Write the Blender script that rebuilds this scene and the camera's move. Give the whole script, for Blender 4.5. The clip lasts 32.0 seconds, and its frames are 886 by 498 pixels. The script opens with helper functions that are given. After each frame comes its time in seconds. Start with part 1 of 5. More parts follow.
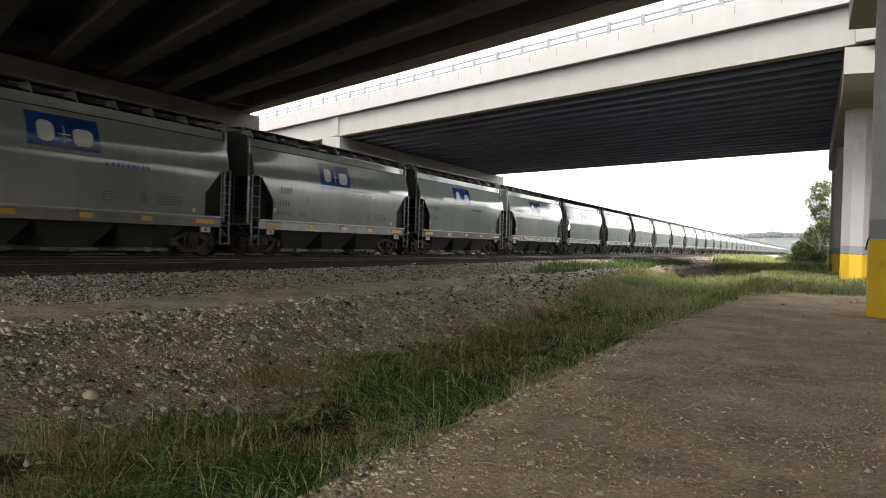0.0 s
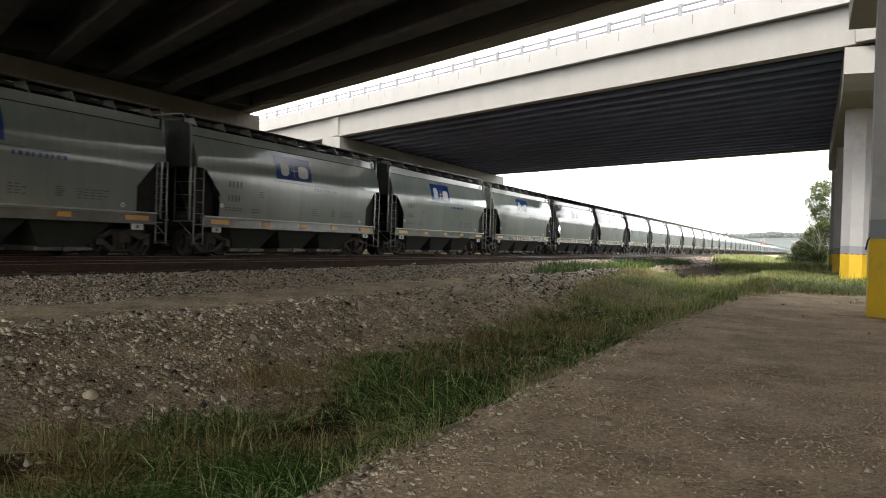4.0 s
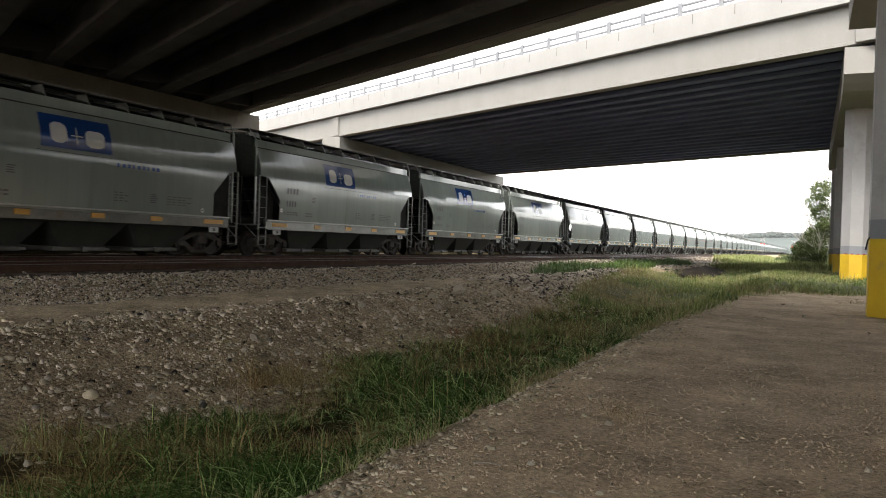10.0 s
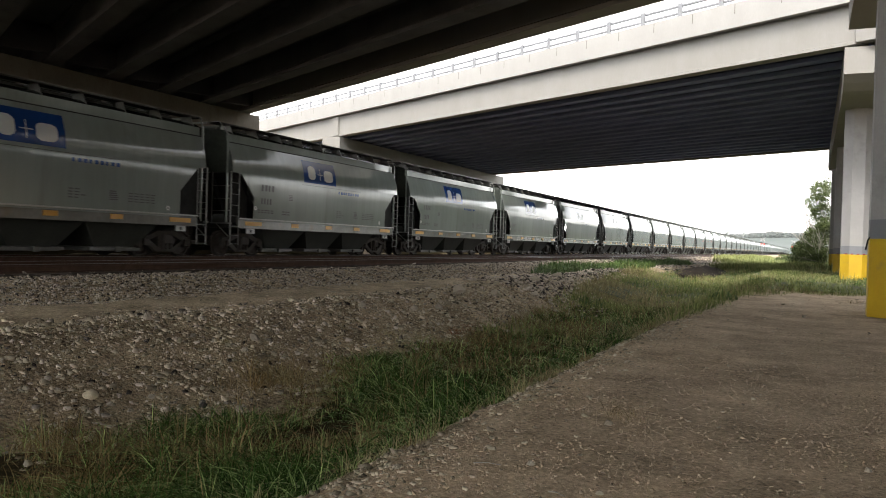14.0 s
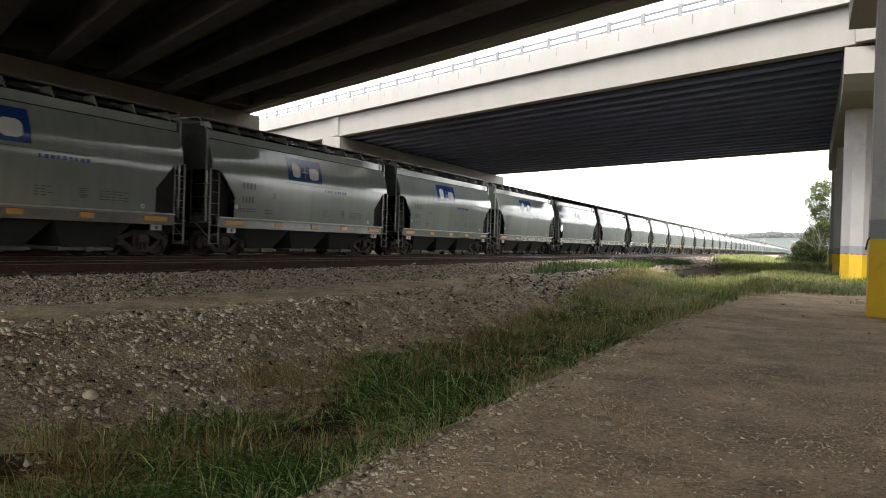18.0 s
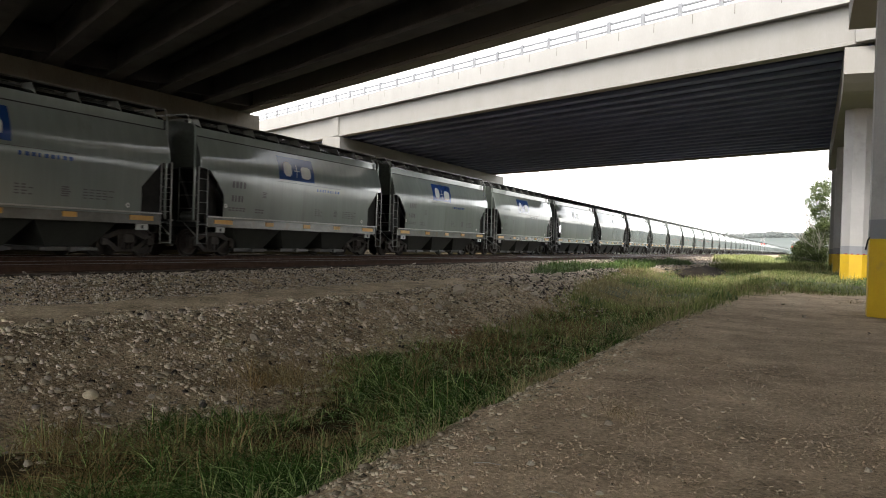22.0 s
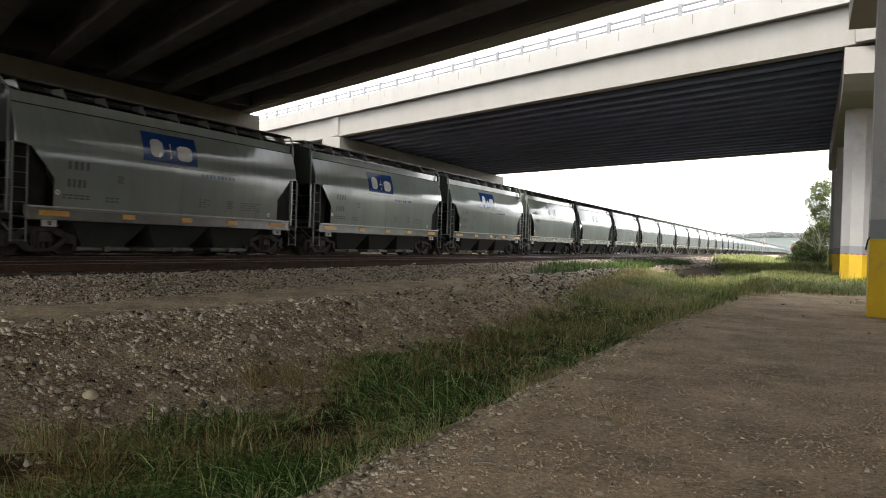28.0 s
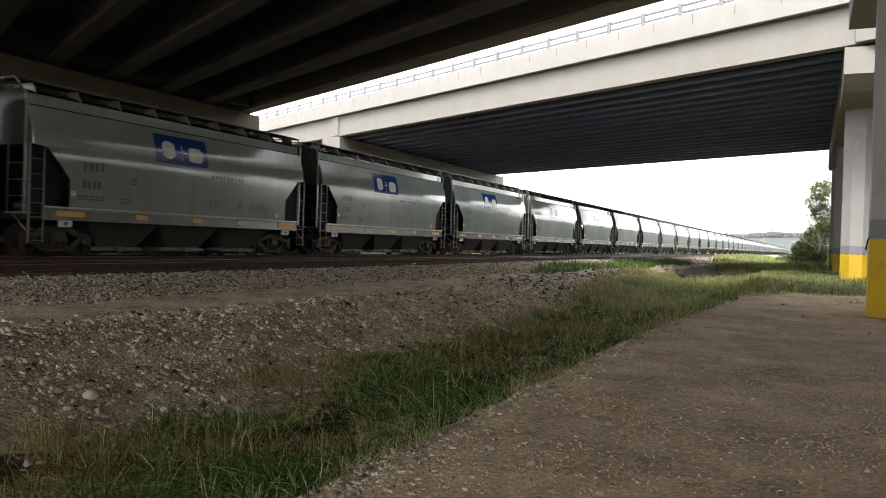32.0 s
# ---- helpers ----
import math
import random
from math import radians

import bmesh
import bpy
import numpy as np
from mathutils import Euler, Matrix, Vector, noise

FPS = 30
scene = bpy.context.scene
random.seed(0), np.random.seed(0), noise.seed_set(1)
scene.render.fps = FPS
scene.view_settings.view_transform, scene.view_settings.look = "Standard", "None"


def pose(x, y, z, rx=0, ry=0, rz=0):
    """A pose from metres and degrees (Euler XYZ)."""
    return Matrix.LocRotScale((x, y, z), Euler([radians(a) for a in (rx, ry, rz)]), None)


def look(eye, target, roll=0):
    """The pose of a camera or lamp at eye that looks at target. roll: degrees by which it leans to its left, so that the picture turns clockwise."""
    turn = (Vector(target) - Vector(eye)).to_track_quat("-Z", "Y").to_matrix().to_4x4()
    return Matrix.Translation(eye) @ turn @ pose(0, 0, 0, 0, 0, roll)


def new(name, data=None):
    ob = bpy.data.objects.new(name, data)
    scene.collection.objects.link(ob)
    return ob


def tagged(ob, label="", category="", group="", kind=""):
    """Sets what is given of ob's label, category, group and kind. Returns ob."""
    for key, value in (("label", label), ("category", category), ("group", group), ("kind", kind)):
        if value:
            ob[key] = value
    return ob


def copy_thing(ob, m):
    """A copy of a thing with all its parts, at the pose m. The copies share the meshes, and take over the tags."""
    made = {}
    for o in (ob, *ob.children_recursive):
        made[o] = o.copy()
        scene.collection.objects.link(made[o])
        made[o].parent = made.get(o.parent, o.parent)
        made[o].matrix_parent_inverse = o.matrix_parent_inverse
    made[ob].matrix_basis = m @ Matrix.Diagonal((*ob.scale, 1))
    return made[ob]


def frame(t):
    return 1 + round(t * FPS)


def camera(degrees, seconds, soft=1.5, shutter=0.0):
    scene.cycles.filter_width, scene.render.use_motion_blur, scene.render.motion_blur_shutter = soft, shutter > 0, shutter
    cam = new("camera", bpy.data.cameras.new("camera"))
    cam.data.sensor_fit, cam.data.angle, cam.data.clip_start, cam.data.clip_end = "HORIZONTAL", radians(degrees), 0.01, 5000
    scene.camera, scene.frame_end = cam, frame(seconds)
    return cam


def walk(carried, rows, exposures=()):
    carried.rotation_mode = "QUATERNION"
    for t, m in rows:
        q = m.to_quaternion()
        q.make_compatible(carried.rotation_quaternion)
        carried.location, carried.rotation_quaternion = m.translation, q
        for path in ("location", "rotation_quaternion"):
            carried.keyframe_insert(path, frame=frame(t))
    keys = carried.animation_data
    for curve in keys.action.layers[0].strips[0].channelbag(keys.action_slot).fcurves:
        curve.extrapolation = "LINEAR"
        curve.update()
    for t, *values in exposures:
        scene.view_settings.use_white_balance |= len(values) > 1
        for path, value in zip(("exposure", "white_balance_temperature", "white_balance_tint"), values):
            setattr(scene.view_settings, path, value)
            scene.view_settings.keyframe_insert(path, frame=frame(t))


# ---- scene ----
# The camera stands still beside the pier of a highway bridge; metres, y along the track, x to the right of it.
EYE = (0.0, 0.0, 1.35)
cam = camera(58.98, 32.0, soft=0.95, shutter=0.22)
AIM = (-0.427214, 0.904109, -0.008714)
HELD = look(EYE, (EYE[0] + 10 * AIM[0], EYE[1] + 10 * AIM[1], EYE[2] + 10 * AIM[2]), 1.8)
walk(cam, [(0, HELD), (32.0, HELD)], exposures=[(0, 2.24, 6700, 10), (32.0, 2.24, 6700, 10)])

# ---- light: a bright overcast sky and a wide, weak sun from behind the camera ----
SUN_FROM = Vector((0.0, -0.62, 0.74)).normalized()
world = bpy.data.worlds.new("overcast_sky")
scene.world = world
world.use_nodes = True
wn = world.node_tree.nodes
sky = wn.new("ShaderNodeTexSky")
sky.sky_type, sky.sun_disc = "NISHITA", False
sky.sun_elevation = math.asin(SUN_FROM.z)
sky.sun_rotation = math.atan2(SUN_FROM.x, SUN_FROM.y)
sky.air_density, sky.dust_density, sky.ozone_density = 1.0, 1.0, 1.0
grey = wn.new("ShaderNodeHueSaturation")
grey.inputs["Saturation"].default_value = 0.15
world.node_tree.links.new(sky.outputs["Color"], grey.inputs["Color"])
world.node_tree.links.new(grey.outputs["Color"], wn["Background"].inputs["Color"])
wn["Background"].inputs["Strength"].default_value = 0.15
sun_data = bpy.data.lights.new("sun", "SUN")
sun_data.energy, sun_data.angle, sun_data.color = 1.1, radians(28), (1.0, 0.95, 0.88)
sun = new("sun", sun_data)
sun.matrix_world = look(SUN_FROM * 100, (0, 0, 0))


# ---- materials ----
def material(name, dark, light, scale=3.0, rough=0.8, bump=0.0, grain=40.0, metal=0.0, vary="", stain=None, stain_scale=0.6, stain_cut=0.55,
             streak=1.0, coat=0.0, detail=6.0, fine_part=0.45, shine=0.5, contrast=1.0, rugged=0.6, fine_detail=3.0):
    """Two colours mixed by coarse and fine noise, with relief; vary: '' , 'object' or 'island' for piece-to-piece change; stain: a third colour in patches."""
    m = bpy.data.materials.new(name)
    m.use_nodes = True
    nt, n = m.node_tree, m.node_tree.nodes
    bsdf = n["Principled BSDF"]
    bsdf.inputs["Roughness"].default_value = rough
    bsdf.inputs["Metallic"].default_value = metal
    bsdf.inputs["Coat Weight"].default_value = coat
    bsdf.inputs["Specular IOR Level"].default_value = shine
    coord = n.new("ShaderNodeTexCoord")
    mapping = n.new("ShaderNodeMapping")
    mapping.inputs["Scale"].default_value = (1, 1, streak)
    nt.links.new(coord.outputs["Object"], mapping.inputs["Vector"])

    def noise_tex(s, d=detail):
        t = n.new("ShaderNodeTexNoise")
        t.inputs["Scale"].default_value, t.inputs["Detail"].default_value, t.inputs["Roughness"].default_value = s, d, rugged
        nt.links.new(mapping.outputs["Vector"], t.inputs["Vector"])
        return t

    coarse, fine = noise_tex(scale), noise_tex(grain, fine_detail)
    add = n.new("ShaderNodeMath")
    add.operation = "MULTIPLY_ADD"
    nt.links.new(fine.outputs["Fac"], add.inputs[0])
    add.inputs[1].default_value = fine_part
    nt.links.new(coarse.outputs["Fac"], add.inputs[2])
    source = add.outputs[0]
    low, high = 0.45 + 0.36 * (fine_part - 0.45), 1.0 + 0.64 * (fine_part - 0.45)
    if vary:
        info = n.new("ShaderNodeObjectInfo" if vary == "object" else "ShaderNodeNewGeometry")
        more = n.new("ShaderNodeMath")
        more.operation = "MULTIPLY_ADD"
        nt.links.new(info.outputs["Random" if vary == "object" else "Random Per Island"], more.inputs[0])
        more.inputs[1].default_value = 0.9
        nt.links.new(source, more.inputs[2])
        source, low, high = more.outputs[0], 0.5, 1.7
    middle, half = (low + high) / 2, (high - low) / 2 / contrast
    low, high = middle - half, middle + half
    ramp = n.new("ShaderNodeMapRange")
    nt.links.new(source, ramp.inputs["Value"])
    ramp.inputs["From Min"].default_value, ramp.inputs["From Max"].default_value = low, high
    mix = n.new("ShaderNodeMix")
    mix.data_type = "RGBA"
    nt.links.new(ramp.outputs["Result"], mix.inputs["Factor"])
    mix.inputs["A"].default_value, mix.inputs["B"].default_value = (*dark, 1), (*light, 1)
    colour = mix.outputs["Result"]
    if stain:
        patch = noise_tex(stain_scale, 8.0)
        cut = n.new("ShaderNodeMapRange")
        nt.links.new(patch.outputs["Fac"], cut.inputs["Value"])
        cut.inputs["From Min"].default_value, cut.inputs["From Max"].default_value = stain_cut, stain_cut + 0.12
        over = n.new("ShaderNodeMix")
        over.data_type = "RGBA"
        nt.links.new(cut.outputs["Result"], over.inputs["Factor"])
        nt.links.new(colour, over.inputs["A"])
        over.inputs["B"].default_value = (*stain, 1)
        colour = over.outputs["Result"]
    nt.links.new(colour, bsdf.inputs["Base Color"])
    if bump:
        b = n.new("ShaderNodeBump")
        b.inputs["Strength"].default_value, b.inputs["Distance"].default_value = 1.0, bump
        nt.links.new(add.outputs[0], b.inputs["Height"])
        nt.links.new(b.outputs["Normal"], bsdf.inputs["Normal"])
    return m


CONCRETE = material("pale_concrete", (0.2157, 0.2053, 0.1858), (0.261, 0.2531, 0.2393), 0.7, 0.85, 0.004, 14, stain=(0.195, 0.180, 0.158), stain_scale=0.35, stain_cut=0.64, streak=0.35, contrast=0.7)
# brown-stained cap concrete; the shade under the near bridge is in its colour
SHADED_CONCRETE = material("shaded_brown_concrete", (0.105, 0.092, 0.075), (0.165, 0.147, 0.122), 0.6, 0.9, 0.004, 12, stain=(0.10, 0.075, 0.055), stain_scale=0.4, stain_cut=0.58, streak=0.4, shine=0.2)
PARAPET = material("parapet_concrete", (0.255, 0.246, 0.232), (0.315, 0.305, 0.290), 0.8, 0.85, 0.003, 16, streak=0.4, contrast=0.7)
# concrete under the deck, its shade put into the dark colour
UNDERSIDE = material("shade_dark_concrete", (0.06884, 0.06956, 0.07831), (0.1308, 0.1304, 0.1433), 0.5, 0.9, 0.004, 12, stain=(0.06195, 0.05796, 0.05665), stain_scale=0.3, stain_cut=0.6, shine=0.15)
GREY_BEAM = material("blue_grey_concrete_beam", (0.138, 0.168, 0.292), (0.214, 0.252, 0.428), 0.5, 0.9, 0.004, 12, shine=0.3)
GREY_PAINT = material("grey_column_paint", (0.2812, 0.2766, 0.2766), (0.3562, 0.3469, 0.3421), 0.8, 0.7, 0.003, 18, stain=(0.2531, 0.2438, 0.2438), stain_scale=0.7, stain_cut=0.58)
PATCH_PAINT = material("blue_grey_touch_up_paint", (0.1725, 0.18, 0.1988), (0.2025, 0.21, 0.2288), 1.5, 0.7, 0.002, 18)
YELLOW = material("yellow_column_paint", (0.4914, 0.3145, 0.01474), (0.5897, 0.3931, 0.01966), 1.2, 0.55, 0.003, 25, stain=(0.3735, 0.2653, 0.05897), stain_scale=1.5, stain_cut=0.62)
GALVANISED = material("galvanised_steel_rail", (0.1536, 0.1574, 0.1651), (0.215, 0.2189, 0.2266), 4, 0.5, 0.0, 40, metal=0.2)
DARK_JOINT = material("dark_joint_filler", (0.10, 0.09, 0.08), (0.16, 0.15, 0.13), 6, 0.9)
CAR_PAINT = material("grey_green_car_paint", (0.133, 0.153, 0.138), (0.177, 0.198, 0.182), 0.8, 0.12, 0.012, 3.2, stain=(0.124, 0.138, 0.119), stain_scale=1.1, stain_cut=0.6, streak=0.08, shine=0.58)
# roof paint with the shade under the running boards in its colour
ROOF_PAINT = material("shade_dark_roof_paint", (0.010, 0.012, 0.0105), (0.024, 0.027, 0.024), 1.2, 0.14, 0.001, 10, shine=0.14)
# car paint for the ends, darkened to carry the shade between cars
SHADED_END_PAINT = material("shaded_car_end_paint", (0.026, 0.031, 0.027), (0.062, 0.071, 0.063), 1.2, 0.25, 0.001, 10, shine=0.3)
SILL_PAINT = material("pale_grey_sill_paint", (0.055, 0.053, 0.045), (0.125, 0.122, 0.108), 1.4, 0.2, 0.001, 9, stain=(0.09, 0.064, 0.038), stain_scale=1.2, stain_cut=0.58, shine=0.7)
# lighter strip along the sill's top flange
SILL_EDGE = material("pale_sill_edge", (0.20, 0.20, 0.185), (0.30, 0.295, 0.275), 3.0, 0.3, 0.0, 20, shine=0.6)
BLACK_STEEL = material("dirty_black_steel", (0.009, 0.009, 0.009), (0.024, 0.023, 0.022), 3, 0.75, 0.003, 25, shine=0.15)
TRUCK_STEEL = material("rusty_brown_cast_steel", (0.018, 0.015, 0.0125), (0.052, 0.043, 0.036), 5, 0.7, 0.004, 30, shine=0.3)
WHEEL_STEEL = material("worn_wheel_steel", (0.018, 0.015, 0.013), (0.045, 0.037, 0.032), 5, 0.6, 0.002, 30, shine=0.15)
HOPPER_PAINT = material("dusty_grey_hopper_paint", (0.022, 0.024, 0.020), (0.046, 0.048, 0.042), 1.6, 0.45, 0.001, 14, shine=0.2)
GATE_STEEL = material("pale_outlet_gate_steel", (0.05, 0.05, 0.046), (0.10, 0.098, 0.092), 4, 0.5, 0.001, 20)
LADDER_PAINT = material("light_grey_ladder_paint", (0.09, 0.094, 0.087), (0.13, 0.134, 0.124), 5, 0.35, shine=0.5)
LOGO_BLUE = material("blue_sign_paint", (0.007, 0.028, 0.112), (0.010, 0.038, 0.145), 3, 0.12, shine=0.5)
LOGO_WHITE = material("white_sign_paint", (0.391, 0.391, 0.374), (0.459, 0.459, 0.442), 3, 0.35)
STENCIL = material("black_stencil_paint", (0.03, 0.03, 0.03), (0.05, 0.05, 0.05), 6, 0.6)
REFLECTOR = material("orange_yellow_reflector", (0.368, 0.16, 0.0096), (0.448, 0.232, 0.02), 9, 0.4, stain=(0.336, 0.264, 0.12), stain_scale=3, stain_cut=0.62)
WHITE_PLATE = material("white_painted_plate", (0.35, 0.35, 0.329), (0.434, 0.434, 0.42), 5, 0.5)
RUST_RAIL = material("rusty_rail_steel", (0.03465, 0.01925, 0.0133), (0.077, 0.04375, 0.02993), 4, 0.85, 0.002, 30, shine=0.15)
BRIGHT_RAIL = material("polished_rail_head", (0.099, 0.0935, 0.088), (0.143, 0.1375, 0.132), 3, 0.38, metal=0.8)
TIE_WOOD = material("creosoted_tie_wood", (0.028, 0.0224, 0.0176), (0.064, 0.052, 0.04), 3, 0.9, 0.006, 22, shine=0.15)
PATH = material("trodden_brown_dirt", (0.155, 0.117, 0.079), (0.70, 0.545, 0.372), 0.9, 0.95, 0.010, 30, stain=(0.235, 0.178, 0.122), stain_scale=0.4, stain_cut=0.56, detail=10, fine_part=1.5, shine=0.15, contrast=1.6, rugged=0.76, fine_detail=9.0)
CRUMB = material("loose_dirt_crumbs", (0.17, 0.129, 0.088), (0.50, 0.39, 0.268), 9.0, 0.95, 0.0, 80, vary="island", shine=0.1, contrast=1.2)
BENCH_DIRT = material("packed_tan_dirt", (0.18, 0.142, 0.096), (0.70, 0.568, 0.39), 1.3, 0.95, 0.012, 20, stain=(0.28, 0.228, 0.162), stain_scale=0.9, stain_cut=0.54, detail=10, fine_part=1.5, shine=0.15, contrast=1.9, rugged=0.74, fine_detail=9.0)
DIRT = material("brown_gravelly_dirt", (0.088, 0.066, 0.044), (0.55, 0.435, 0.292), 1.2, 0.95, 0.03, 22, stain=(0.33, 0.262, 0.175), stain_scale=0.45, stain_cut=0.62, detail=10, fine_part=1.6, shine=0.15, contrast=2.0, rugged=0.74, fine_detail=9.0)
SOIL = material("bare_dark_earth", (0.009, 0.007, 0.006), (0.030, 0.023, 0.018), 1.2, 0.95, 0.05, 9, shine=0.1)
BED = material("oily_brown_track_bed", (0.02, 0.014, 0.011), (0.075, 0.055, 0.043), 2.0, 0.9, 0.03, 22, fine_part=1.5, shine=0.15, contrast=2.0)
LITTER = material("bleached_straw", (0.2, 0.16, 0.1), (0.36, 0.3, 0.2), 5.0, 0.8, vary="island", shine=0.2)
STONE = material("grey_brown_stone", (0.090, 0.075, 0.052), (0.53, 0.46, 0.338), 9.0, 0.85, 0.004, 60, vary="island", shine=0.15, contrast=1.4)
PEBBLE = material("pale_path_pebbles", (0.12, 0.093, 0.064), (0.42, 0.339, 0.24), 9.0, 0.85, 0.002, 80, vary="island", shine=0.15, contrast=1.3)
# mostly dark stones with a few pale ones
TRACK_BALLAST = material("dark_speckled_ballast", (0.016, 0.013, 0.011), (0.44, 0.385, 0.315), 9.0, 0.85, 0.003, 60, vary="island", shine=0.15, contrast=2.0)
BALLAST = material("grey_crushed_ballast", (0.024, 0.021, 0.018), (0.52, 0.455, 0.375), 9.0, 0.85, 0.003, 60, vary="island", shine=0.15, contrast=2.3)
RIVER_STONE = material("pale_yellow_river_stone", (0.36, 0.30, 0.20), (0.58, 0.50, 0.35), 6.0, 0.7, 0.003, 40)
COBBLE = material("pale_cobble_stone", (0.16, 0.135, 0.10), (0.42, 0.368, 0.285), 4.0, 0.8, 0.004, 40, vary="object")
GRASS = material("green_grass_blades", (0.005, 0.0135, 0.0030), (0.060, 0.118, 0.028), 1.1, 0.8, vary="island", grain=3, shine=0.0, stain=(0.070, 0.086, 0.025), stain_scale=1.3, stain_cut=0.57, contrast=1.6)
PALE_GRASS = material("pale_green_grass_blades", (0.10, 0.168, 0.048), (0.42, 0.53, 0.195), 1.5, 0.5, vary="island", grain=3, shine=0.2)
WEED = material("fresh_green_weeds", (0.030, 0.062, 0.016), (0.105, 0.165, 0.046), 0.6, 0.55, vary="island", grain=3, shine=0.2)
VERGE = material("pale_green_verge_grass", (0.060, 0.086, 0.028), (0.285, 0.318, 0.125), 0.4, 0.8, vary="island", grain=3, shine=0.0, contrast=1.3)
STRAW = material("dry_straw_grass", (0.068, 0.048, 0.022), (0.28, 0.215, 0.108), 0.5, 0.8, vary="island", grain=3, shine=0.0, contrast=1.4)
WITHERED = material("withered_brown_grass", (0.070, 0.048, 0.022), (0.30, 0.215, 0.10), 1.2, 0.8, vary="island", grain=3, shine=0.0)
RUSTY_STRAW = material("red_brown_dead_stems", (0.09, 0.036, 0.016), (0.26, 0.11, 0.05), 2.0, 0.8, vary="island", grain=3, shine=0.0)
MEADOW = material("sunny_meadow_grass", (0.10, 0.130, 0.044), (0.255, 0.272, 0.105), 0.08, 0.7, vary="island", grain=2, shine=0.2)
FIELD = material("grey_green_field", (0.045, 0.052, 0.026), (0.085, 0.092, 0.050), 0.05, 0.8, 0.0, 2, shine=0.2)
LEAF = material("green_tree_leaves", (0.030, 0.050, 0.018), (0.115, 0.145, 0.050), 0.5, 0.55, vary="island", grain=3, shine=0.2)
# distance haze is mixed into these two colours
FAR_LEAF = material("haze_pale_trees", (0.062, 0.078, 0.072), (0.100, 0.115, 0.105), 0.02, 0.9, grain=0.5)
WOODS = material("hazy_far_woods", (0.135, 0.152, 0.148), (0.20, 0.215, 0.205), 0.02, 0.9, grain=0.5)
BARK = material("grey_bark", (0.153, 0.135, 0.117), (0.306, 0.279, 0.252), 3, 0.9, 0.01, 20, streak=0.2)
FLOWER = material("pale_yellow_flowers", (0.5, 0.45, 0.12), (0.7, 0.66, 0.45), 3, 0.7, vary="island")
DULL_RED = material("dull_red_marking_paint", (0.2, 0.03, 0.025), (0.28, 0.05, 0.04), 8, 0.7)
DEAD_WOOD = material("bleached_dead_wood", (0.34, 0.31, 0.28), (0.55, 0.52, 0.47), 3, 0.9, 0.01, 20, shine=0.2)
DRY_VERGE = material("dry_seeding_grass", (0.11, 0.09, 0.042), (0.38, 0.33, 0.17), 0.5, 0.7, vary="island", grain=3, shine=0.2)
# dark ground cover with shade put into its colour
SHADED_THATCH = material("shade_dark_thatch", (0.022, 0.018, 0.011), (0.06, 0.048, 0.028), 3.0, 1.0, 0.02, 30, shine=0.0)
RED_LENS = material("red_signal_paint", (0.44, 0.024, 0.016), (0.56, 0.048, 0.032), 5, 0.4)


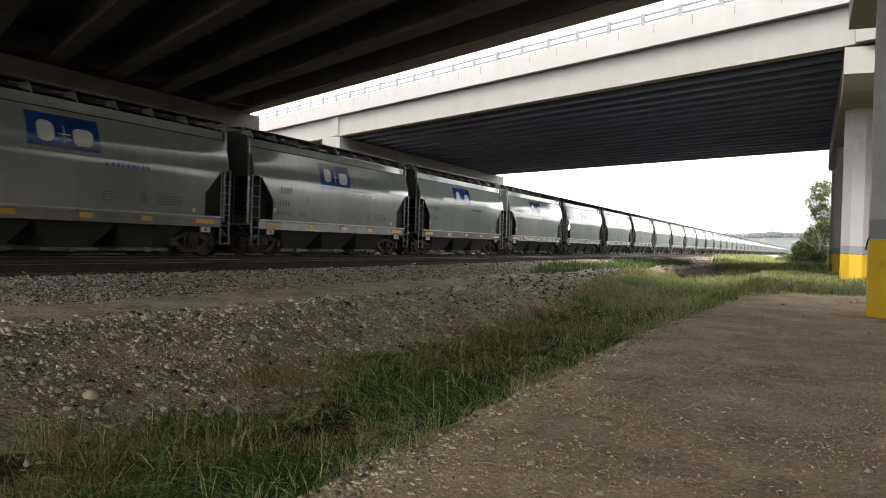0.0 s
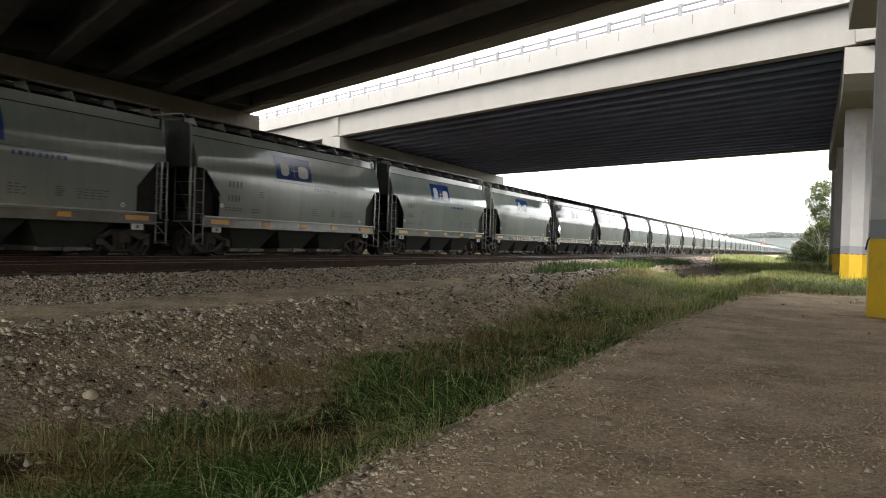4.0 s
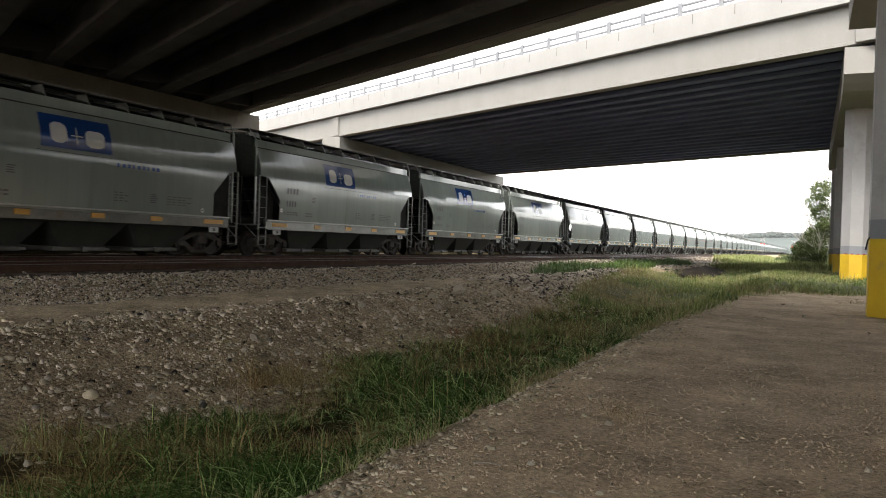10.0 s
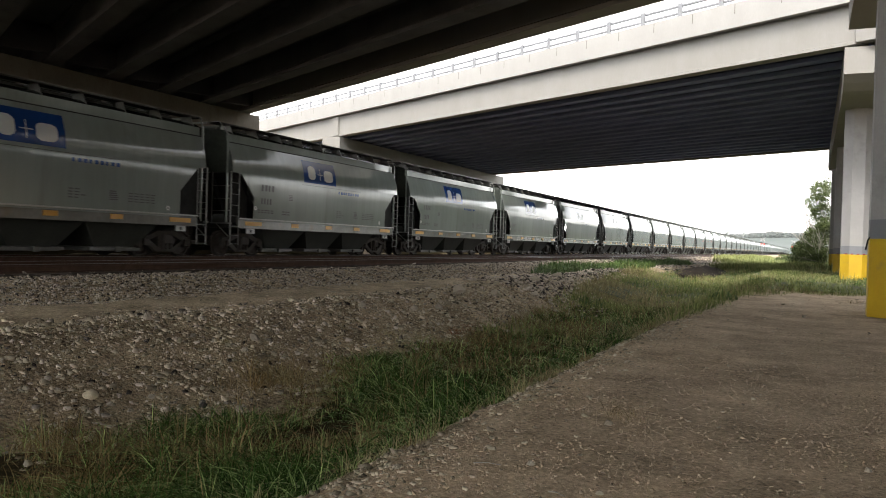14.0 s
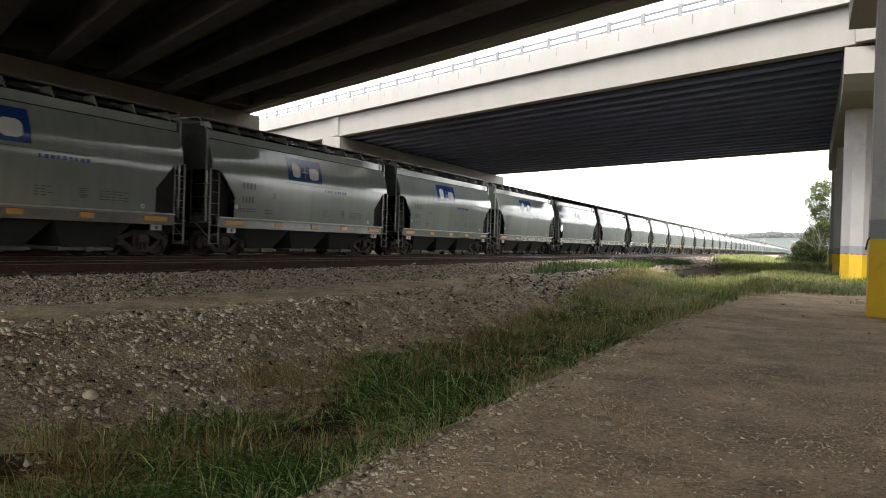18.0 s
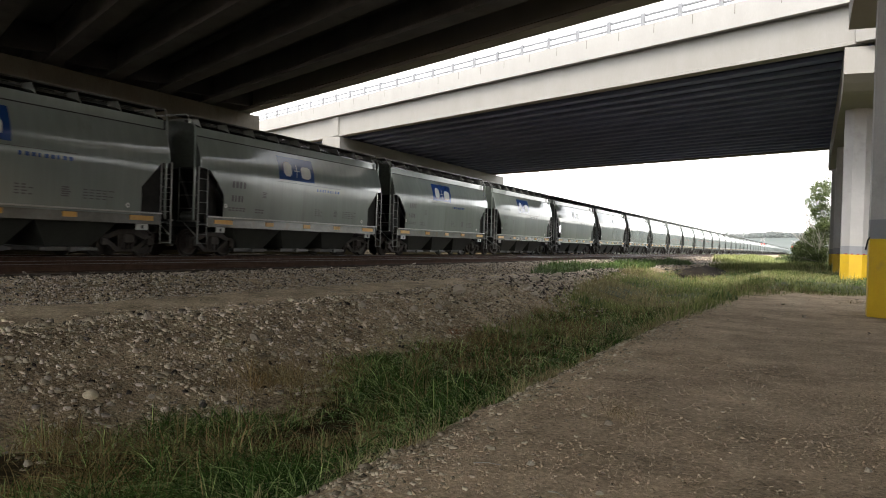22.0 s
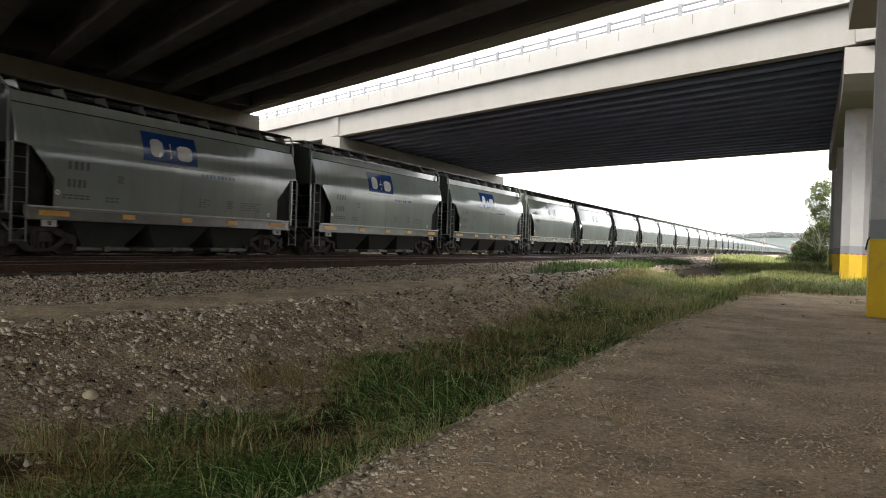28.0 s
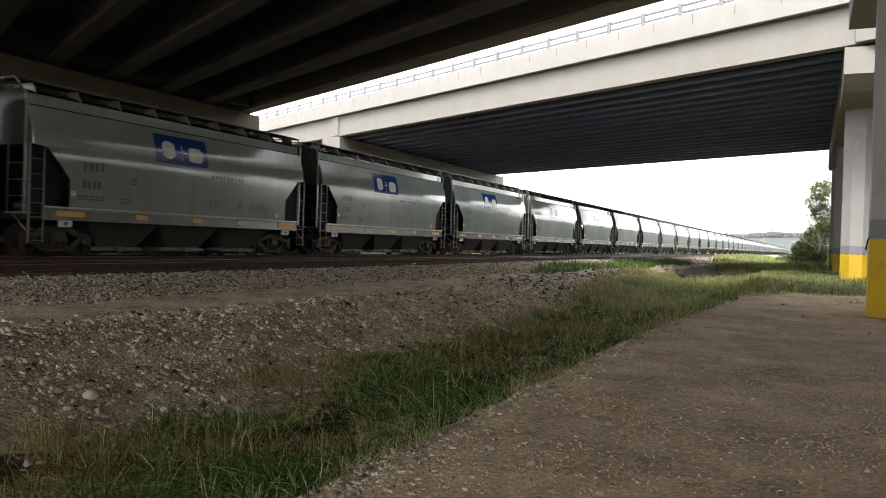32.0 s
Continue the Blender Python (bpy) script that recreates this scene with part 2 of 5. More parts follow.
# ---- small mesh builders ----
class Build:
    """Collects vertices and faces of one mesh."""

    def __init__(self):
        self.v, self.f = [], []

    def add(self, verts, faces):
        o = len(self.v)
        self.v.extend(verts)
        self.f.extend([tuple(i + o for i in q) for q in faces])
        return self

    def box(self, x0, x1, y0, y1, z0, z1, c=0.0):
        """A box; c: width of its chamfered edges."""
        if not c:
            return self.add([(x, y, z) for x in (x0, x1) for y in (y0, y1) for z in (z0, z1)],
                            [(0, 1, 3, 2), (4, 6, 7, 5), (0, 4, 5, 1), (2, 3, 7, 6), (0, 2, 6, 4), (1, 5, 7, 3)])
        lo, hi = (x0, y0, z0), (x1, y1, z1)
        verts, index = [], {}
        for corner in range(8):
            bits = [(corner >> a) & 1 for a in range(3)]
            for axis in range(3):
                p = [(hi if bits[a] else lo)[a] + (0 if a == axis else (-c if bits[a] else c)) for a in range(3)]
                index[corner, axis] = len(verts)
                verts.append(tuple(p))
        faces = []
        for axis in range(3):
            a, b = (axis + 1) % 3, (axis + 2) % 3
            for side in (0, 1):
                ring = [side << axis | i << a | j << b for i, j in ((0, 0), (1, 0), (1, 1), (0, 1))]
                faces.append(tuple(index[k, axis] for k in (ring if side else ring[::-1])))
            for i in (0, 1):
                for j in (0, 1):
                    k0 = i << a | j << b
                    k1 = k0 | 1 << axis
                    q = (index[k0, a], index[k1, a], index[k1, b], index[k0, b])
                    faces.append(q if i != j else q[::-1])
        for corner in range(8):
            q = tuple(index[corner, a] for a in range(3))
            faces.append(q if bin(corner).count("1") % 2 else q[::-1])
        return self.add(verts, faces)

    def prism(self, outline, lo, hi, axis="y"):
        """An outline of (a, b) pairs drawn along an axis: x takes (y, z), y takes (x, z), z takes (x, y)."""
        put = {"x": lambda t, a, b: (t, a, b), "y": lambda t, a, b: (a, t, b), "z": lambda t, a, b: (a, b, t)}[axis]
        n = len(outline)
        verts = [put(lo, a, b) for a, b in outline] + [put(hi, a, b) for a, b in outline]
        return self.add(verts, [tuple(range(n))[::-1], tuple(range(n, 2 * n))] + [(i, (i + 1) % n, n + (i + 1) % n, n + i) for i in range(n)])

    def rod(self, a, b, r, sides=6):
        a, b = Vector(a), Vector(b)
        q = (b - a).to_track_quat("Z", "Y")
        ring = [q @ Vector((r * math.cos(2 * math.pi * i / sides), r * math.sin(2 * math.pi * i / sides), 0)) for i in range(sides)]
        verts = [tuple(a + p) for p in ring] + [tuple(b + p) for p in ring]
        return self.add(verts, [tuple(range(sides))[::-1], tuple(range(sides, 2 * sides))] +
                        [(i, (i + 1) % sides, sides + (i + 1) % sides, sides + i) for i in range(sides)])

    def disc(self, profile, axis_x, y, z, sides=20):
        """A turned body about a line along x: profile of (x, radius)."""
        o = len(self.v)
        for x, r in profile:
            for i in range(sides):
                t = 2 * math.pi * i / sides
                self.v.append((axis_x + x, y + r * math.cos(t), z + r * math.sin(t)))
        k = len(profile)
        for j in range(k - 1):
            for i in range(sides):
                self.f.append((o + j * sides + i, o + j * sides + (i + 1) % sides, o + (j + 1) * sides + (i + 1) % sides, o + (j + 1) * sides + i))
        self.f.append(tuple(o + i for i in range(sides)))
        self.f.append(tuple(o + (k - 1) * sides + i for i in range(sides))[::-1])
        return self

    def sheet(self, grid):
        """A grid of points (rows of equal length) as quads."""
        o, w = len(self.v), len(grid[0])
        for row in grid:
            self.v.extend(row)
        for j in range(len(grid) - 1):
            for i in range(w - 1):
                self.f.append((o + j * w + i, o + j * w + i + 1, o + (j + 1) * w + i + 1, o + (j + 1) * w + i))
        return self

    def mesh(self, name, mat, smooth=False, angle=35):
        me = bpy.data.meshes.new(name)
        me.from_pydata(self.v, [], self.f)
        me.materials.append(mat)
        bm = bmesh.new()
        bm.from_mesh(me)
        bmesh.ops.recalc_face_normals(bm, faces=bm.faces)
        bm.to_mesh(me)
        bm.free()
        if smooth:
            me.shade_smooth()
            me.set_sharp_from_angle(angle=radians(angle))
        return me


def part(name, build, mat, parent=None, label="", smooth=False):
    ob = new(name, build.mesh(name, mat, smooth))
    ob.parent = parent
    return tagged(ob, label)


def shared(name, me, parent, at=(0, 0, 0), turn=0.0):
    ob = new(name, me)
    ob.parent = parent
    ob.location = at
    ob.rotation_euler = (0, 0, turn)
    return ob


# ---- terrain: path, ditch, stony bank, bench and track bed in one sheet ----
SECTION = [(-400, -1.0), (-60, -1.0), (-34, -0.2), (-24.5, 0.3), (-22.6, 0.37), (-14.3, 0.37), (-13.4, 0.37), (-11.1, 0.13), (-9.1, 0.08), (-8.6, -0.05), (-7.0, -0.72),
           (-6.0, -0.88), (-4.2, -0.86), (-3.1, -0.42), (-2.45, -0.05), (-2.0, 0.02), (0, 0.0), (1.5, 0.0), (6, 0.02), (30, 0.2), (400, 0.5)]


def ground_z(x, y):
    for (x0, z0), (x1, z1) in zip(SECTION, SECTION[1:]):
        if x <= x1:
            k = (x - x0) / (x1 - x0)
            z = z0 + (z1 - z0) * max(0.0, k)
            break
    else:
        z = SECTION[-1][1]
    far = min(1.0, max(0.0, (y - 26) / 30))
    if -9.1 < x < -2.0:
        z += far * (max(z, -0.25) - z)
    # bank added behind the train to keep the view under the cars dark
    if x < -24.5:
        hump = max(0.0, min((-24.5 - x) / 4.5, 1.0))
        z += 2.6 * hump * min(1.0, max(0.0, (112 - y) / 12)) * min(1.0, max(0.0, (y + 40) / 20))
    # unseen embankment on the right, added to cut the light on the train
    if x > 13:
        z += 8.2 * min(1.0, (x - 13) / 17) * min(1.0, max(0.0, (84 - y) / 10)) * min(1.0, max(0.0, (y + 70) / 20))
    if x < -40:
        k = min(1.0, max(0.0, (-48 - x) / 26))
        along_bank = min(1.0, max(0.0, (130 - y) / 25)) * min(1.0, max(0.0, (y + 40) / 20))
        z += k * along_bank * 10.5
    rough = 0.05 if -13.5 < x < -2.3 else (0.009 if x > -2.3 else 0.02)
    if abs(y) < 150 and abs(x) < 60:
        z += rough * noise.noise((x * 1.1, y * 1.1, 0)) + rough * 0.5 * noise.noise((x * 3.7, y * 3.7, 5))
    if -2.5 < x < 5.2 and 1.5 < y < 17:
        # trodden crumbs, dents and ridges
        z += 0.006 * noise.noise((x * 3.1, y * 3.1, 2)) + 0.0035 * noise.noise((x * 11, y * 11, 8)) + 0.003 * abs(noise.noise((x * 27, y * 27, 4)))
    return z


def spread(lo, hi, step):
    n = max(1, round((hi - lo) / step))
    return [lo + (hi - lo) * i / n for i in range(n)]


def make_ground():
    xs = [-3000, -1200, -400, -150, -110, -90, -80, -74, -68, -62, -56, -48, -41, -34] + spread(-30, -22.6, 1.2) + spread(-22.6, -13.9, 0.9) + spread(-13.9, 3.5, 0.22) + spread(3.5, 12, 1.0) + [13, 16, 20, 24, 28, 34, 45, 70, 120, 250, 600, 1500, 3000]
    ys = [-1500, -500, -200, -90, -60, -40, -30, -20, -10, -4] + spread(0, 30, 0.25) + spread(30, 60, 0.8) + spread(60, 150, 3) + [160, 190, 230, 300, 400, 600, 900, 1400, 2200, 3500]
    b = Build()
    b.sheet([[(x, y, ground_z(x, y) - (0.05 if -2.2 < x < 20 and -30 < y < 30 else 0.0)) for x in xs] for y in ys])
    ob = part("ground", b, DIRT, None, "brown dirt track, ditch and stony bank beside the railway", smooth=True)
    tagged(ob, category="ground", kind="structure")
    # the trodden track, a skin over the ground
    b = Build()
    xs = spread(-2.42, 4.6, 0.036) + spread(4.6, 6, 0.3) + [6, 8, 12, 20]
    ys = [-30, -15, -6, -2] + spread(1, 3, 0.25) + spread(3, 9, 0.036) + spread(9, 16, 0.1) + spread(16, 30.5, 0.4) + [30.5]
    b.sheet([[(x + (0.16 * noise.noise((y * 0.9, 3, 0)) if x == xs[0] else 0), y, ground_z(x, y) + (0.006 if x > xs[0] else -0.01)) for x in xs] for y in ys])
    ob = part("dirt_track", b, PATH, None, "trodden brown dirt track with fine gravel", smooth=True)
    tagged(ob, category="track", kind="structure")


def make_bench():
    """The packed strip between the ballast and the stony bank."""
    rows = []
    for y in [-30, -12, -4] + spread(0, 40, 0.3) + spread(40, 54, 1.0) + [54]:
        lo = -11.35 + 0.25 * noise.noise((y * 0.35, 1, 0)) + 0.2 * noise.noise((y * 1.7, 2, 0)) + 0.12 * noise.noise((y * 6, 2, 0))
        hi = -9.25 + 0.5 * noise.noise((y * 0.4, 5, 0)) + 0.3 * noise.noise((y * 1.9, 6, 0)) + 0.12 * noise.noise((y * 6, 6, 0))
        rows.append([(lo + (hi - lo) * k / 12, y, ground_z(lo + (hi - lo) * k / 12, y) + (0.014 if 0 < k < 12 else -0.025)) for k in range(13)])
    ob = part("dirt_bench", Build().sheet(rows), BENCH_DIRT, None, "packed tan dirt strip beside the ballast", True)
    tagged(ob, category="dirt strip", kind="structure")


make_ground()
make_bench()


# ---- railway tracks ----
RAIL_Z = 0.60
TRACK_NEAR, TRACK_FAR = -15.85, -20.13
RAIL_OUTLINE = [(-0.07, -0.186), (0.07, -0.186), (0.07, -0.172), (0.012, -0.15), (0.009, -0.05), (0.034, -0.038), (0.036, -0.008), (-0.036, -0.008), (-0.034, -0.038), (-0.009, -0.05), (-0.012, -0.15), (-0.07, -0.172)]


def make_track(name, cx, label):
    track = tagged(new(name), label, "railway track", kind="structure")
    track.location = (cx, 0, RAIL_Z)
    for side in (-0.755, 0.755):
        rail = part("rail", Build().prism([(a + side, z) for a, z in RAIL_OUTLINE], -200, 1600), RUST_RAIL, track, "rusty steel rail")
        part("rail_head", Build().prism([(side - 0.034, -0.008), (side + 0.034, -0.008), (side + 0.031, 0.0), (side - 0.031, 0.0)], -200, 1600), BRIGHT_RAIL, rail, "polished running surface")
    ties = Build().box(-1.3, 1.3, -0.115, 0.115, -0.34, -0.187, 0.012).mesh("tie", TIE_WOOD)
    for i in range(150):
        shared("tie", ties, track, (0, 2 + 0.53 * i, 0))
    return track


def make_track_bed():
    b = Build()
    xs = spread(-22.9, -14.38, 0.6) + [-14.38]
    b.sheet([[(x, y, ground_z(x, y) + (0.012 if -22.9 < x < -14.38 else -0.02)) for x in xs] for y in spread(-60, 0, 4) + spread(0, 60, 0.8) + spread(60, 160, 3) + [160, 400, 1200]])
    ob = part("track_bed", b, BED, None, "dark oily track bed under the rails", True)
    tagged(ob, category="track bed", kind="structure")


make_track_bed()
make_track("track_1", TRACK_NEAR, "empty rusty railway track on dark ballast")
make_track("track_2", TRACK_FAR, "railway track carrying the freight train")


# ---- bridges: local X to the right along the deck, local Y away from the camera ----
SKEW = radians(-27.41)
SOFFIT = 10.84
CAP_TOP = 10.69
DECK_Z = 12.70
PIERS = (-82.0, -40.3, 1.9, 44.0)


def along(x, p):
    """Local X on the line p of a bridge where the world's x is given."""
    return (x - p * math.sin(-SKEW)) / math.cos(SKEW)


def girder_outline(p, flange, depth):
    w, t, tw = flange / 2, 0.2, 0.1
    return [(p - w, SOFFIT), (p + w, SOFFIT), (p + w, SOFFIT + t), (p + tw, SOFFIT + t + 0.2), (p + tw, SOFFIT + depth - 0.28), (p + 0.42, SOFFIT + depth - 0.14),
            (p + 0.42, SOFFIT + depth), (p - 0.42, SOFFIT + depth), (p - 0.42, SOFFIT + depth - 0.14), (p - tw, SOFFIT + depth - 0.28), (p - tw, SOFFIT + t + 0.2), (p - w, SOFFIT + t)]


def fascia_outline(p, flange, depth, s):
    """The edge girder: a flat outer face with a small lip at its foot."""
    w = flange / 2
    pts = [(-w, 0), (w, 0), (w, 0.2), (0.1, 0.4), (0.1, depth), (-w + 0.05, depth), (-w + 0.05, 0.16), (-w, 0.13)]
    return [(p + s * a, SOFFIT + z) for a, z in pts]


def make_bridge(name, lines, flange, label, railing, beam):
    bridge = tagged(new(name), label, "bridge", kind="structure")
    bridge.rotation_euler = (0, 0, SKEW)
    depth = DECK_Z - SOFFIT
    for k, p in enumerate(lines):
        outer = k in (0, len(lines) - 1)
        for a, c in zip(PIERS, PIERS[1:]):
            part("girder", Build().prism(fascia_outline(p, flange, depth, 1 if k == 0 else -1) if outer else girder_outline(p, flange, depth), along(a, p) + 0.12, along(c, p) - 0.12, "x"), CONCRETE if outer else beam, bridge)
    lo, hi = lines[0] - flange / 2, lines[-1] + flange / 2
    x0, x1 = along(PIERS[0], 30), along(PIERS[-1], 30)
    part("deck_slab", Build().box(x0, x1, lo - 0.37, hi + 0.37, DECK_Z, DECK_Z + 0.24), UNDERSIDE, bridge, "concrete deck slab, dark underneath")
    for x in PIERS[1:3]:
        for p, q in zip(lines, lines[1:]):
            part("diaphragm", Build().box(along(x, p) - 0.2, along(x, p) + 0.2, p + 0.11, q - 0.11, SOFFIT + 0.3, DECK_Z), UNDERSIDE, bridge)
    for x in PIERS[1:3]:
        for edge, sign in ((lo, 1), (hi, -1)):
            e0, e1 = sorted((edge - sign * 0.16, edge + sign * 0.4))
            part("end_block", Build().box(along(x, edge) - 0.5, along(x, edge) + 0.5, e0, e1, SOFFIT + 0.02, DECK_Z - 0.01, 0.03), CONCRETE, bridge, "pale concrete end block over the pier")
    for edge, sign in ((lo - 0.40, 1), (hi + 0.40, -1)):
        e0, e1 = sorted((edge, edge + sign * 0.38))
        outline = [(e0, DECK_Z - 0.03), (e1, DECK_Z - 0.03), (e1, DECK_Z + 1.22), (e1 - 0.02, DECK_Z + 1.24), (e0 + 0.02, DECK_Z + 1.24), (e0, DECK_Z + 1.22)]
        par = part("parapet", Build().prism(outline, x0, x1, "x"), PARAPET, bridge, "pale concrete parapet")
        if not (railing and sign > 0):
            continue
        span = range(-40, 24)
        slot = Build().box(-0.02, 0.02, edge - 0.004, edge + 0.02, DECK_Z + 0.66, DECK_Z + 1.16).mesh("joint", DARK_JOINT)
        post = Build().box(-0.13, 0.13, edge + 0.1, edge + 0.2, DECK_Z + 1.24, DECK_Z + 1.98, 0.015).box(-0.22, 0.22, edge + 0.03, edge + 0.3, DECK_Z + 1.24, DECK_Z + 1.29).mesh("rail_post", GALVANISED)
        for i in span:
            shared("joint", slot, par, (i * 2.5 + 2.1, 0, 0))
            shared("rail_post", post, bridge, (i * 2.5 + 1.2, 0, 0))
        for z in (1.42, 1.80):
            part("handrail", Build().box(along(PIERS[0], 30), 62, edge + 0.2, edge + 0.3, DECK_Z + z, DECK_Z + z + 0.12, 0.02), GALVANISED, bridge, "galvanised steel bridge rail")
    return bridge


FAR_LINES = [36.28 + 1.81 * i for i in range(20)]
# girders behind the camera are unseen; their number was chosen to block rear light
NEAR_LINES = [24.2 - 3.76 * i for i in range(12)][::-1]
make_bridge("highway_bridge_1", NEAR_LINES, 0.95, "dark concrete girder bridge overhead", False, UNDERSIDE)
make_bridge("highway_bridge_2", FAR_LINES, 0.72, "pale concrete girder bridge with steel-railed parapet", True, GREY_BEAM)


def octagon(cx, cy, r):
    c = r * 0.42
    return [(cx - r, cy - c), (cx - c, cy - r), (cx + c, cy - r), (cx + r, cy - c), (cx + r, cy + c), (cx + c, cy + r), (cx - c, cy + r), (cx - r, cy + c)]


def make_pier(cx, y0, y1, columns, label, yellow=0.0, tip=1.2, stone=CONCRETE, haunch=()):
    pier = tagged(new("bridge_pier"), label, "bridge pier", "bridge piers")
    ztop = CAP_TOP
    low = 8.75
    outline = [(y0, ztop), (y1, ztop), (y1, ztop - tip), (columns[-1] + 1.0, low), (columns[0] - 1.0, low)]
    outline += [(y0 + back, low + up) for back, up in haunch] + [(y0, ztop - tip)]
    base = min(ground_z(cx, y) for y in columns) - 0.3
    pier.location = (cx, columns[0], base)
    b = Build().prism([(y - columns[0], z - base) for y, z in outline], -0.95, 0.95, "x")
    part("pier_cap", b, stone, pier, "pale concrete pier cap" if stone == CONCRETE else "brown-stained concrete pier cap, darkened for shade")
    for y in columns:
        g = ground_z(cx, y)
        col = part("column", Build().prism(octagon(0, y - columns[0], 0.68), 0, low - base + 0.02, "z"), GREY_PAINT, pier, "grey painted concrete column")
        if yellow:
            part("paint_patch", Build().prism(octagon(0, y - columns[0], 0.683), g + yellow - base, g + yellow + 0.42 - base, "z"), PATCH_PAINT, col, "blue-grey touch-up paint")
            if yellow < 1.5:
                for k in range(4):
                    part("red_mark", Build().box(-0.5 + 0.27 * k, -0.38 + 0.27 * k, y - columns[0] - 0.692, y - columns[0] - 0.68, g + yellow - base - 0.01, g + yellow - base + 0.045), DULL_RED, col, "dull red paint mark")
            part("yellow_base", Build().prism(octagon(0, y - columns[0], 0.686), 0, g + yellow - base, "z"), YELLOW, col, "yellow painted column foot")
    return pier


def make_cable_stub():
    b = Build().rod((0, 0, 0), (-0.05, -0.02, -0.06), 0.02, 6).rod((-0.05, -0.02, -0.06), (-0.09, -0.05, -0.28), 0.018, 6)
    ob = part("cable_stub", b, BLACK_STEEL, None)
    ob.location = (1.132, 19.65, 1.757)
    tagged(ob, "black cable end hanging from the painted column", "cable")


PIER_R, PIER_L = 1.94, -40.35
make_pier(1.80, -21.5, 30.2, (-11.6, 4.1, 19.9), "concrete pier with yellow-footed grey columns", 1.72, 1.62)
make_pier(PIER_R, 39.6, 81.5, (45.3, 60.9, 76.6), "concrete pier with yellow-footed grey columns", 1.38, haunch=((1.6, 0.02), (1.05, 0.14), (0.5, 0.42)))
make_pier(PIER_L, 8.0, 49.1, (12.0, 28.0, 44.0), "concrete pier beyond the railway", stone=SHADED_CONCRETE)
make_pier(PIER_L, 60.6, 102.5, (66.0, 82.0, 98.0), "concrete pier beyond the railway")
make_cable_stub()
make_pier(44.0, -36.0, 7.0, (-31.0, -15.0, 1.0), "plain concrete pier beside the added embankment")
make_pier(44.0, 17.0, 59.0, (22.0, 38.0, 54.0), "plain concrete pier beside the added embankment")


# ---- hopper cars: y along the car, x towards the camera, z from the rail ----
CAR_LENGTH = 13.4


def side_curve():
    """Height and half width of the side: nearly flat below, rounding inwards above."""
    out, x, z0 = [], 1.555, 1.35
    for i in range(28):
        z = 1.35 + 0.1 * i
        mid = (z + z0) / 2
        lean = -0.035 if mid < 2.64 else 0.25 * (mid - 2.78) if mid < 3.3 else min(0.34, 0.145 + 0.78 * (mid - 3.3))
        x -= lean * (z - z0)
        out.append((round(z, 3), x))
        z0 = z
    return out


SIDE = side_curve()


def side_x(z):
    for (z0, x0), (z1, x1) in zip(SIDE, SIDE[1:]):
        if z <= z1:
            return x0 + (x1 - x0) * (z - z0) / (z1 - z0)
    return SIDE[-1][1]


def side_end(z):
    """Half length of the side sheet at a height: cut away at the lower corners."""
    if z >= 3.0:
        return 6.02
    if z >= 2.15:
        return 4.85 + (z - 2.15) / 0.85 * 0.8
    return 4.87


def on_side(y0, y1, z0, z1, proud, s=1, rows=3):
    """A thin plate that follows the curve of the car's side."""
    b = Build()
    grid = []
    for k in range(rows + 1):
        z = z0 + (z1 - z0) * k / rows
        grid.append([(s * (side_x(z) + proud), y0, z), (s * (side_x(z) + proud), y1, z)])
    b.sheet(grid)
    return b


def rounded_on_side(y0, y1, z0, z1, proud):
    """A plate on the side with rounded corners."""
    b, grid = Build(), []
    for k in range(9):
        z = z0 + (z1 - z0) * k / 8
        inset = 0.16 * (1 - math.sqrt(max(0.0, 1 - (max(0.0, abs(k - 4) - 1.6) / 2.4) ** 2)))
        grid.append([(side_x(z) + proud, y0 + inset, z), (side_x(z) + proud, y1 - inset, z)])
    return b.sheet(grid)


